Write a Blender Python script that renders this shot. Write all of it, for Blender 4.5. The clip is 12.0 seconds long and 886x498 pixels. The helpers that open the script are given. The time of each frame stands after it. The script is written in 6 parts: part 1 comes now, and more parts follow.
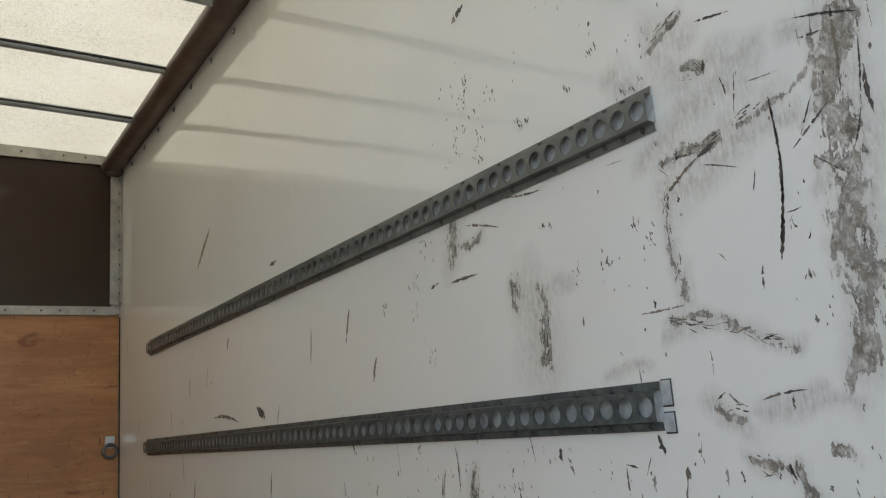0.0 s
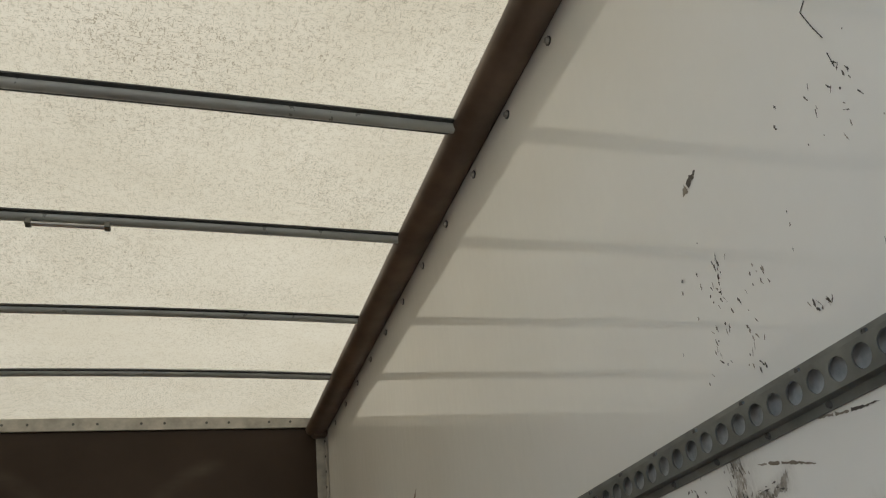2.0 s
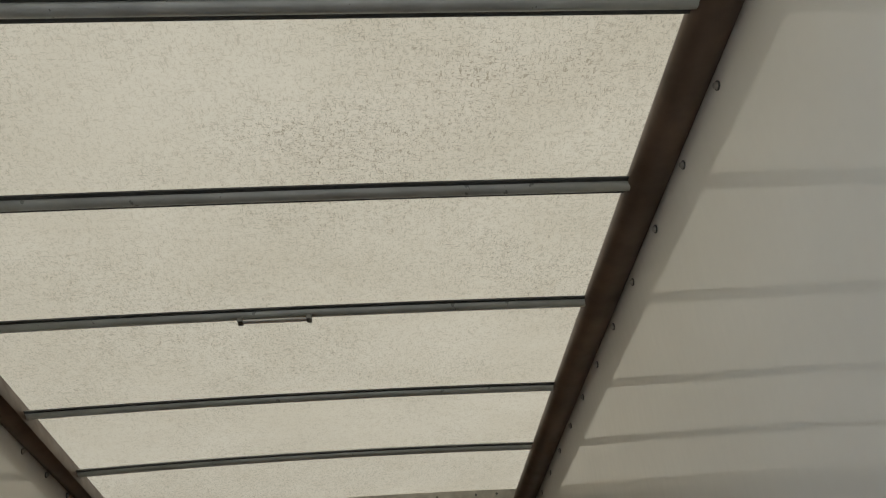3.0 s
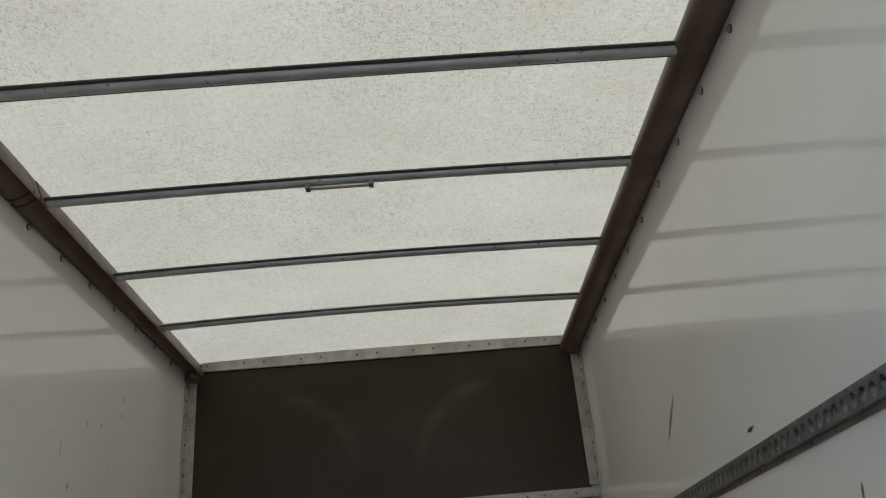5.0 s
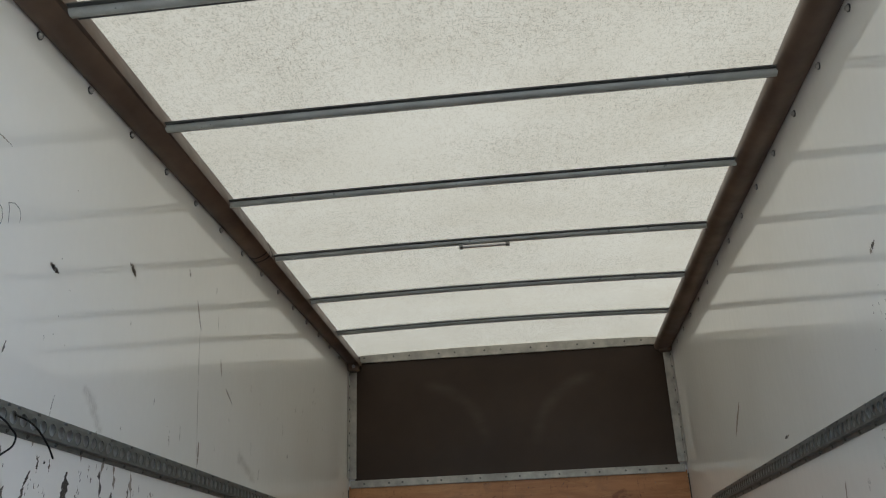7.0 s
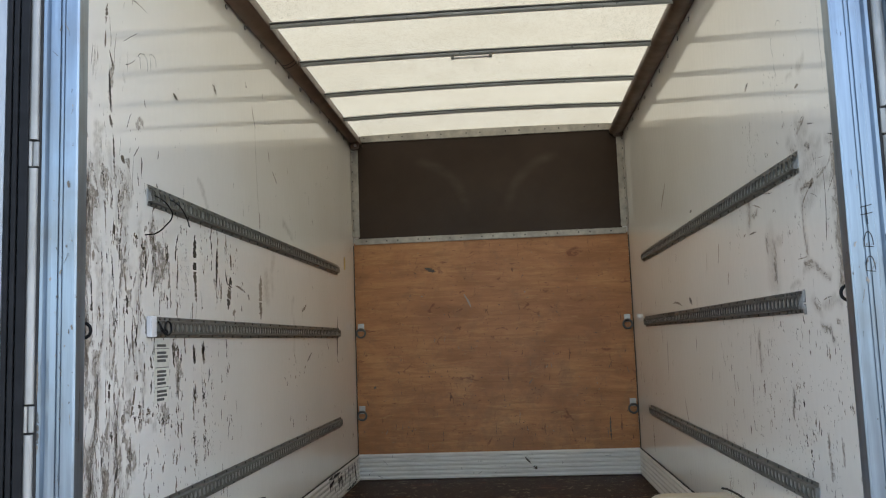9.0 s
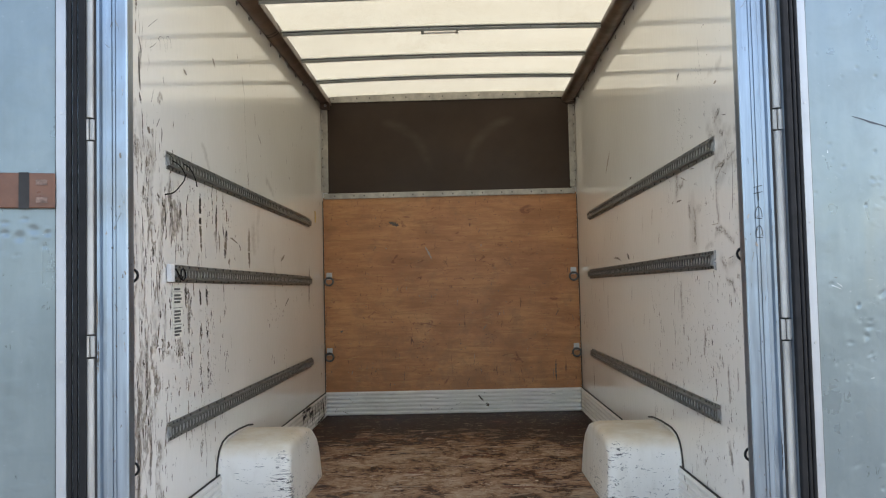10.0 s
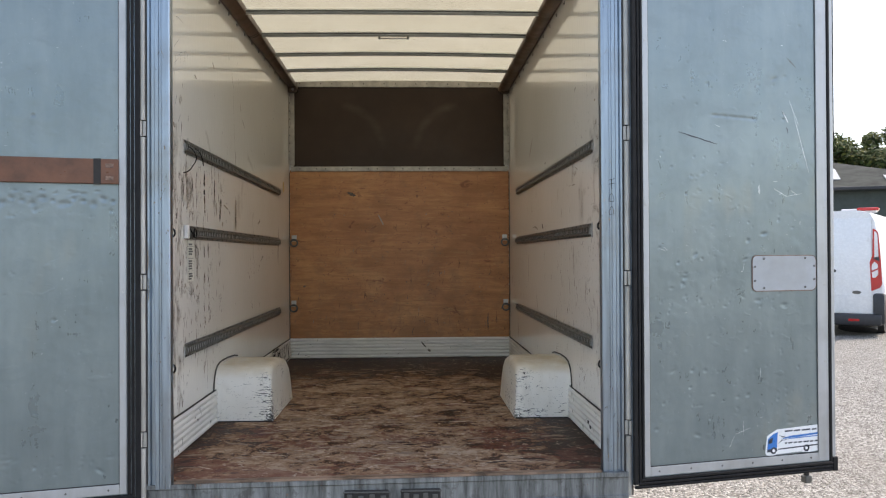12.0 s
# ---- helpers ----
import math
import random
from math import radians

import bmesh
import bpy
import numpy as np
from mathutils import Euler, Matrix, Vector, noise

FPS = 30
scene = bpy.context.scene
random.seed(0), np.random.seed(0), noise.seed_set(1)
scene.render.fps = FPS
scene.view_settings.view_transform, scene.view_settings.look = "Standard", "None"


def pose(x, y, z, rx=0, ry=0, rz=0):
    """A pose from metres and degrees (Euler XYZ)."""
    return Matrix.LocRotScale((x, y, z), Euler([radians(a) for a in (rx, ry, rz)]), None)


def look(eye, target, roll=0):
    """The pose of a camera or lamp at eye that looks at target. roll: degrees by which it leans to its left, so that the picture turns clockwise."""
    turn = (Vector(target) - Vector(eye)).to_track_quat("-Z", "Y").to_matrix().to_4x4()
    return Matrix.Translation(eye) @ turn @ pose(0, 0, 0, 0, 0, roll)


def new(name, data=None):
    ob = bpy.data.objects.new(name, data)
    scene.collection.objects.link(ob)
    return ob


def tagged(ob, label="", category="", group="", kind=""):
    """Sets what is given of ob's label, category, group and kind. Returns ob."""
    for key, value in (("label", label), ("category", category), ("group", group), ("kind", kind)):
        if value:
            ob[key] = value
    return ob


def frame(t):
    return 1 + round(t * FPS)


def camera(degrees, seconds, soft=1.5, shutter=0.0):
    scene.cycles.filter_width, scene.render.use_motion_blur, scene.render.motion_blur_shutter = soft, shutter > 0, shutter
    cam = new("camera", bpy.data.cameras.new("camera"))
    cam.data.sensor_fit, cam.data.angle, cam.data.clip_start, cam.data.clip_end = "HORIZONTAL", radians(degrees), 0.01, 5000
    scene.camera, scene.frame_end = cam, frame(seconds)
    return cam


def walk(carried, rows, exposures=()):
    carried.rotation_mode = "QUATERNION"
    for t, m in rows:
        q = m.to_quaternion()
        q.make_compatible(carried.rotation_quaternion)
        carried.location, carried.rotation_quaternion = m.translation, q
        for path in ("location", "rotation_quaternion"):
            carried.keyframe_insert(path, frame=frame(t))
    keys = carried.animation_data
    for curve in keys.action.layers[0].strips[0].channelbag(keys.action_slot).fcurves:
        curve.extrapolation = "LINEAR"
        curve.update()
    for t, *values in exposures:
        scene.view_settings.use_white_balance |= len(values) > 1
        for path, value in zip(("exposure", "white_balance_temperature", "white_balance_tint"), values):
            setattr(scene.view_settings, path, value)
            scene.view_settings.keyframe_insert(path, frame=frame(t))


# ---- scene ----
cam = camera(55.9, 12.0, soft=1.2)
PATH = [
    (0, (0.120, 0.038, 1.062), (1.192, 1.676, 1.475), -4.4),
    (0.5, (0.181, 0.173, 1.100), (1.324, 1.711, 1.673), -4.2),
    (1, (0.204, 0.308, 1.139), (1.316, 1.801, 1.871), -4.5),
    (1.5, (0.251, 0.371, 1.162), (1.137, 1.944, 2.022), -5.8),
    (2, (0.267, 0.387, 1.188), (0.873, 2.026, 2.160), -7.2),
    (2.5, (0.270, 0.374, 1.195), (0.607, 2.016, 2.287), -6.5),
    (2.7, (0.270, 0.370, 1.197), (0.523, 1.995, 2.336), -6.2),
    (4.3, (0.224, 0.369, 1.161), (0.302, 2.105, 2.153), -5.0),
    (4.5, (0.234, 0.354, 1.159), (0.307, 2.129, 2.079), -4.9),
    (5, (0.213, 0.222, 1.143), (0.273, 2.032, 1.992), -5.1),
    (5.5, (0.157, 0.003, 1.119), (0.222, 1.823, 1.946), -4.8),
    (6, (0.228, -0.215, 1.102), (0.221, 1.612, 1.915), -3.6),
    (6.5, (0.210, -0.474, 1.106), (0.096, 1.356, 1.905), -2.5),
    (6.7, (0.166, -0.589, 1.100), (0.003, 1.239, 1.895), -2.1),
    (8.3, (0.088, -1.371, 1.008), (-0.133, 0.576, 1.408), -2.9),
    (8.5, (0.076, -1.476, 1.004), (-0.118, 0.490, 1.317), -2.7),
    (9, (0.124, -1.710, 0.987), (-0.028, 0.272, 1.206), -2.0),
    (9.5, (0.137, -1.943, 0.985), (0.062, 0.052, 1.107), -1.5),
    (10, (0.066, -2.210, 0.980), (0.028, -0.213, 1.077), -1.3),
    (10.5, (0.124, -2.474, 0.969), (0.112, -0.476, 1.045), -0.7),
    (11, (0.131, -2.755, 0.964), (0.146, -0.756, 1.023), -0.7),
    (11.5, (0.058, -3.026, 0.959), (0.106, -1.027, 0.993), -0.4),
    (12, (0.094, -3.274, 0.941), (0.172, -1.275, 0.957), -0.3),
]

walk(cam, [(t, look(eye, target, roll)) for t, eye, target, roll in PATH],
     exposures=[(0.0, 1.79, 6520, 10), (0.5, 1.64, 6600, 10), (1.0, 1.57, 6680, 10), (2.0, 1.45, 6720, 10), (2.7, 1.21, 6700, 10), (4.5, 1.08, 6120, 10), (5.0, 1.34, 6000, 10), (5.5, 1.38, 5900, 10), (6.7, 1.37, 6000, 10),
                (8.5, 1.65, 6320, 10), (9.5, 1.92, 6650, 11), (10.5, 1.97, 6880, 12), (11.0, 1.94, 6980, 12), (11.5, 1.74, 7050, 13), (12.0, 1.51, 7100, 13)])

# ---- daylight: bright hazy sky, soft sun from ahead of the van ----
SUN_UP, SUN_TURN = radians(50), radians(70)
world = bpy.data.worlds.new("sky")
scene.world = world
world.use_nodes = True
_wt = world.node_tree
_sky = _wt.nodes.new("ShaderNodeTexSky")
_sky.sky_type, _sky.sun_disc = "NISHITA", False
_sky.sun_elevation, _sky.sun_rotation = SUN_UP, SUN_TURN
_sky.air_density, _sky.dust_density, _sky.ozone_density = 1.0, 1.5, 1.0
_wt.nodes["Background"].inputs["Strength"].default_value = 0.15
_haze = _wt.nodes.new("ShaderNodeHueSaturation")
_haze.inputs["Saturation"].default_value = 0.86
_wt.links.new(_sky.outputs["Color"], _haze.inputs["Color"])
_wt.links.new(_haze.outputs["Color"], _wt.nodes["Background"].inputs["Color"])
sun = new("sun", bpy.data.lights.new("sun", "SUN"))
sun.data.energy, sun.data.angle, sun.data.color = 2.0, radians(12), (1.0, 0.95, 0.88)
sun.matrix_world = look((12 * math.sin(SUN_TURN), 12 * math.cos(SUN_TURN), 12 * math.tan(SUN_UP)), (0, 0, 0))

# ---- materials ----


class Nodes:
    """A short way to write node trees."""

    def __init__(self, name):
        self.mat = bpy.data.materials.new(name)
        self.mat.use_nodes = True
        self.tree = self.mat.node_tree
        self.bsdf = self.tree.nodes["Principled BSDF"]
        self.out = self.tree.nodes["Material Output"]

    def add(self, kind, ins=None, **props):
        n = self.tree.nodes.new("ShaderNode" + kind)
        for k, v in props.items():
            setattr(n, k, v)
        for k, v in (ins or {}).items():
            self.put(n.inputs[k], v)
        return n

    def put(self, socket, v):
        if isinstance(v, bpy.types.NodeSocket):
            self.tree.links.new(v, socket)
        elif isinstance(v, (tuple, list)) and len(v) == 3 and socket.type == "RGBA":
            socket.default_value = (*v, 1)
        else:
            socket.default_value = v

    def set(self, **ins):
        for k, v in ins.items():
            self.put(self.bsdf.inputs[k.replace("_", " ")], v)
        return self

    def coords(self, scale=(1, 1, 1), turn=(0, 0, 0)):
        c = self.add("TexCoord")
        return self.add("Mapping", {"Vector": c.outputs["Object"], "Scale": scale, "Rotation": turn}).outputs[0]

    def noise(self, scale, vec, detail=4.0, rough=0.55, warp=0.0):
        return self.add("TexNoise", {"Scale": scale, "Detail": detail, "Roughness": rough, "Distortion": warp, "Vector": vec}).outputs["Fac"]

    def ramp(self, fac, stops, kind="LINEAR"):
        r = self.add("ValToRGB", {"Fac": fac})
        r.color_ramp.interpolation = kind
        e = r.color_ramp.elements
        while len(e) < len(stops):
            e.new(0.5)
        for el, (p, c) in zip(e, stops):
            el.position = p
            el.color = (*c, 1) if isinstance(c, (tuple, list)) else (c, c, c, 1)
        return r.outputs["Color"]

    def mix(self, fac, a, b, how="MIX"):
        m = self.add("Mix", data_type="RGBA", blend_type=how)
        for i, v in ((0, fac), (6, a), (7, b)):
            self.put(m.inputs[i], v)
        return m.outputs[2]

    def math(self, op, a, b=0.0, c=None):
        m = self.add("Math", operation=op)
        self.put(m.inputs[0], a), self.put(m.inputs[1], b)
        if c is not None:
            self.put(m.inputs[2], c)
        return m.outputs[0]

    def axis(self, which, vec):
        s = self.add("SeparateXYZ", {"Vector": vec})
        return s.outputs["XYZ".index(which)]

    def bump(self, height, strength=0.2, dist=0.01, under=None):
        b = self.add("Bump", {"Height": height, "Strength": strength, "Distance": dist})
        if under is not None:
            self.put(b.inputs["Normal"], under)
        self.put(self.bsdf.inputs["Normal"], b.outputs[0])
        return b.outputs[0]


def plain(name, color, rough=0.5, metal=0.0, vary=0.15, scale=12.0, bump=0.0, gloss=0.5):
    n = Nodes(name)
    v = n.coords()
    f = n.noise(scale, v, 6)
    dark = tuple(c * (1 - vary) for c in color)
    light = tuple(min(1, c * (1 + vary)) for c in color)
    n.set(Base_Color=n.ramp(f, [(0.3, dark), (0.7, light)]), Metallic=metal, Specular_IOR_Level=gloss,
          Roughness=n.ramp(n.noise(scale * 2.3, v, 4), [(0.3, max(0.02, rough - 0.08)), (0.7, min(1, rough + 0.1))]))
    if bump:
        n.bump(n.noise(scale * 4, v, 5), bump, 0.004)
    return n.mat


def wall_material(name):
    """Glossy white moulded wall skin, slightly wavy; where it is rubbed the skin has gone grey-brown and dull."""
    n = Nodes(name)
    v = n.coords()
    base = n.ramp(n.noise(1.4, v, 3), [(0.3, (0.815, 0.782, 0.715)), (0.7, (0.865, 0.84, 0.78))])
    base = n.mix(n.math("MULTIPLY", n.noise(30, v, 6), 0.10), base, (0.55, 0.53, 0.48))
    wear = n.add("Attribute", attribute_name="wear")
    w = n.add("SeparateColor", {"Color": wear.outputs["Color"]})
    rub, smear = w.outputs[0], w.outputs[1]
    grit = n.noise(1.0, n.coords((1, 120, 70)), 8, 0.72, 0.6)
    tear = n.noise(1.0, n.coords((1, 48, 13)), 6, 0.65, 0.5)
    streak = n.noise(1.0, n.coords((1, 190, 42)), 7, 0.7, 0.3)
    edge = n.math("ADD", n.math("MULTIPLY_ADD", grit, 1.3, -0.65), n.math("ADD", n.math("MULTIPLY_ADD", tear, 1.1, -0.55), n.math("MULTIPLY_ADD", streak, 0.9, -0.45)))
    reach = n.math("ADD", rub, n.math("MULTIPLY", edge, n.math("MINIMUM", n.math("MULTIPLY", rub, 5.0), 1.0)))
    mark = n.math("MULTIPLY", n.ramp(reach, [(0.50, 0.0), (0.56, 1.0)]), n.ramp(n.noise(1.0, n.coords((1, 95, 60)), 7, 0.74, 0.5), [(0.40, 0.12), (0.50, 1.0)]))
    rim = n.math("MULTIPLY", n.ramp(reach, [(0.49, 0.0), (0.54, 1.0), (0.60, 1.0), (0.68, 0.0)]), n.ramp(n.noise(24, v, 4), [(0.42, 0.0), (0.58, 0.6)]))
    dense = w.outputs[2]
    hair = n.noise(1.0, n.coords((1, 150, 13)), 8, 0.72, 0.35)
    flock = n.noise(1.0, n.coords((1, 15, 3.5)), 5, 0.62)
    fray = n.ramp(n.math("ADD", hair, n.math("ADD", n.math("MULTIPLY_ADD", flock, 0.9, -0.45), n.math("MULTIPLY_ADD", dense, 0.25, -0.225))), [(0.595, 0.0), (0.635, 1.0)])
    mark = n.math("MAXIMUM", mark, n.math("MULTIPLY", fray, n.math("MINIMUM", n.math("MULTIPLY", dense, 8.0), 1.0)))
    soft = n.math("MULTIPLY", smear, n.ramp(n.math("MULTIPLY_ADD", streak, 0.5, n.math("MULTIPLY", grit, 0.5)), [(0.40, 0.25), (0.60, 1.0)]))
    tone = n.ramp(n.math("MULTIPLY_ADD", n.noise(85, v, 6, 0.75), 0.6, n.math("MULTIPLY", n.noise(14, v, 4), 0.4)),
                  [(0.38, (0.06, 0.05, 0.04)), (0.50, (0.19, 0.15, 0.11)), (0.60, (0.33, 0.285, 0.235)), (0.68, (0.62, 0.60, 0.56))])
    base = n.mix(n.math("MULTIPLY", soft, 0.7), base, (0.33, 0.285, 0.235))
    halo = n.ramp(n.math("MULTIPLY", rub, n.ramp(tear, [(0.35, 0.2), (0.65, 1.0)])), [(0.1, 0.0), (0.8, 0.4)])
    base = n.mix(halo, base, (0.50, 0.45, 0.38))
    base = n.mix(n.math("MULTIPLY", mark, n.ramp(n.noise(30, v, 4), [(0.3, 0.5), (0.6, 0.92)])), base, tone)
    base = n.mix(rim, base, (0.07, 0.058, 0.046))
    wave = n.noise(1.0, n.coords((1, 31, 12)), 1.5, 0.4)
    fine = n.noise(90, v, 3)
    n.set(Base_Color=base, IOR=1.5,
          Roughness=n.math("MULTIPLY_ADD", mark, 0.5, n.ramp(n.noise(3, v, 4), [(0.3, 0.02), (0.7, 0.05)])))
    b = n.bump(wave, 0.048, 0.010)
    n.bump(n.math("MULTIPLY_ADD", mark, -1.0, n.math("MULTIPLY", fine, 0.03)), 0.08, 0.003, b)
    return n.mat


M_WALL = wall_material("scuffed_white_wall")


def roof_material():
    n = Nodes("translucent_roof_sheet")
    v = n.coords()
    strand = None
    for sc, lo in (((230, 66, 1), 0.565), ((60, 250, 1), 0.57), ((150, 130, 1), 0.575)):
        f = n.ramp(n.noise(1.0, n.coords(sc), 5, 0.62, 1.2), [(lo - 0.01, 0.0), (lo + 0.07, 1.0)])
        strand = f if strand is None else n.math("MAXIMUM", strand, f)
    blot = n.noise(2.2, v, 5, 0.6)
    col = n.ramp(blot, [(0.3, (0.285, 0.259, 0.188)), (0.62, (0.318, 0.293, 0.219))])
    worn = n.math("MULTIPLY", strand, n.ramp(n.noise(1.6, v, 5), [(0.35, 0.45), (0.6, 1.0)]))
    col = n.mix(worn, col, (0.112, 0.098, 0.066))
    tl = n.add("BsdfTranslucent", {"Color": col})
    gl = n.add("BsdfDiffuse", {"Color": (0.6, 0.57, 0.46)})
    m = n.add("MixShader", {0: 0.2, 1: tl.outputs[0], 2: gl.outputs[0]})
    n.tree.links.new(m.outputs[0], n.out.inputs["Surface"])
    return n.mat


def ply_material():
    n = Nodes("varnished_plywood")
    v = n.coords()
    grain = n.noise(1.0, n.coords((3.0, 1, 30)), 8, 0.68, 0.5)
    big = n.noise(2.2, n.coords((1, 1, 1.8)), 5, 0.6, 0.6)
    col = n.ramp(big, [(0.32, (0.37, 0.155, 0.056)), (0.5, (0.475, 0.214, 0.079)), (0.68, (0.565, 0.283, 0.115))])
    col = n.mix(n.ramp(grain, [(0.42, 0.0), (0.68, 0.55)]), col, (0.27, 0.115, 0.042))
    grime = n.noise(1.0, n.coords((9, 1, 9)), 8, 0.74, 0.3)
    low = n.add("MapRange", {"Value": n.axis("Z", v), "From Min": 1.3, "From Max": 0.25, "To Min": -0.03, "To Max": 0.06}).outputs[0]
    col = n.mix(n.ramp(n.math("ADD", grime, low), [(0.50, 0.0), (0.64, 0.42)]), col, (0.26, 0.135, 0.065))
    col = n.mix(n.ramp(n.noise(1.0, n.coords((5, 1, 40)), 6, 0.7, 0.8), [(0.55, 0.0), (0.72, 0.35)]), col, (0.68, 0.41, 0.165))
    for sc, lo, hi, amt, tone in (((9, 1, 15), 0.63, 0.68, 0.6, (0.16, 0.045, 0.022)), ((46, 1, 9), 0.645, 0.69, 0.75, (0.08, 0.032, 0.02)), ((13, 1, 52), 0.645, 0.69, 0.6, (0.15, 0.055, 0.028))):
        col = n.mix(n.ramp(n.noise(1.0, n.coords(sc), 5, 0.64, 1.0), [(lo, 0.0), (hi, amt)]), col, tone)
    n.set(Base_Color=col, Roughness=n.ramp(grain, [(0.3, 0.36), (0.7, 0.55)]))
    n.bump(grain, 0.12, 0.003)
    return n.mat


def floor_material():
    """Dark film-faced ply, worn through to grey-brown wood in the middle, with fine scrapes across it."""
    n = Nodes("worn_brown_floor_ply")
    v = n.coords()
    big = n.noise(1.0, n.coords((1.7, 1.5, 1)), 5, 0.6, 0.4)
    worn = n.noise(1.0, n.coords((5.0, 4.6, 1)), 12, 0.70, 0.6)
    fibre = n.noise(1.0, n.coords((17, 19, 1)), 11, 0.78, 0.8)
    fleck = n.noise(1.0, n.coords((62, 70, 1)), 7, 0.80, 0.6)
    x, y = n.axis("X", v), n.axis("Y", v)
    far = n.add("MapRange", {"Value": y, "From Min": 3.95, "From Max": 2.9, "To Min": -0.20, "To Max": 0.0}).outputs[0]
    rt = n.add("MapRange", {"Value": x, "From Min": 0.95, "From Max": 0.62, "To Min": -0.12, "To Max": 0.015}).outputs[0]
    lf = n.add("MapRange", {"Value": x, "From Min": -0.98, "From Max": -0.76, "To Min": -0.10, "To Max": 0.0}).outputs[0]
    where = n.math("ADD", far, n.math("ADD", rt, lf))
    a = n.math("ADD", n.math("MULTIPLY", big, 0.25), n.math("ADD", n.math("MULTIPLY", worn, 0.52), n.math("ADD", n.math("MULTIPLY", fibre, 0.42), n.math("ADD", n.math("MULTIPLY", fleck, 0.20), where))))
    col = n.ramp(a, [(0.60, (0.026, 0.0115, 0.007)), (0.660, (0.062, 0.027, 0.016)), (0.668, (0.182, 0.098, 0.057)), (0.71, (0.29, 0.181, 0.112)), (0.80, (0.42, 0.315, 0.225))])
    red = n.noise(1.0, n.coords((2.6, 3.0, 1)), 9, 0.70, 0.4)
    front = n.add("MapRange", {"Value": y, "From Min": 2.2, "From Max": 0.3, "To Min": -0.05, "To Max": 0.05}).outputs[0]
    col = n.mix(n.ramp(n.math("ADD", red, front), [(0.545, 0.0), (0.575, 0.65)]), col, (0.15, 0.048, 0.033))
    scar = n.noise(1.0, n.coords((16, 24, 1)), 7, 0.72, 0.9)
    scar2 = n.noise(1.0, n.coords((40, 16, 1)), 7, 0.72, 0.8)
    col = n.mix(n.ramp(scar, [(0.60, 0.0), (0.612, 0.7)]), col, (0.52, 0.42, 0.32))
    col = n.mix(n.ramp(scar2, [(0.62, 0.0), (0.632, 0.55)]), col, (0.46, 0.38, 0.30))
    col = n.mix(n.ramp(n.noise(1.0, n.coords((24, 26, 1)), 7, 0.74, 0.6), [(0.605, 0.0), (0.62, 0.75)]), col, (0.055, 0.028, 0.02))
    n.set(Base_Color=col, Roughness=n.ramp(a, [(0.62, 0.50), (0.72, 0.78)]), Specular_IOR_Level=0.22)
    n.bump(n.math("ADD", worn, n.math("MULTIPLY", fibre, 0.8)), 0.3, 0.005)
    return n.mat


def brushed(name, color, rough, dirt=0.25, stretch=(60, 60, 1.2), metal=0.92, deep=0.86):
    n = Nodes(name)
    v = n.coords()
    f = n.noise(1.0, n.coords(stretch), 5, 0.6)
    g = n.noise(3.0, v, 5, 0.6)
    col = n.ramp(f, [(0.3, tuple(c * deep for c in color)), (0.7, color)])
    col = n.mix(n.ramp(g, [(0.5, 0.0), (0.75, dirt)]), col, (0.20, 0.19, 0.17))
    n.set(Base_Color=col, Metallic=metal, Roughness=n.ramp(f, [(0.3, rough - 0.06), (0.7, rough + 0.1)]))
    n.bump(f, 0.05, 0.002)
    return n.mat


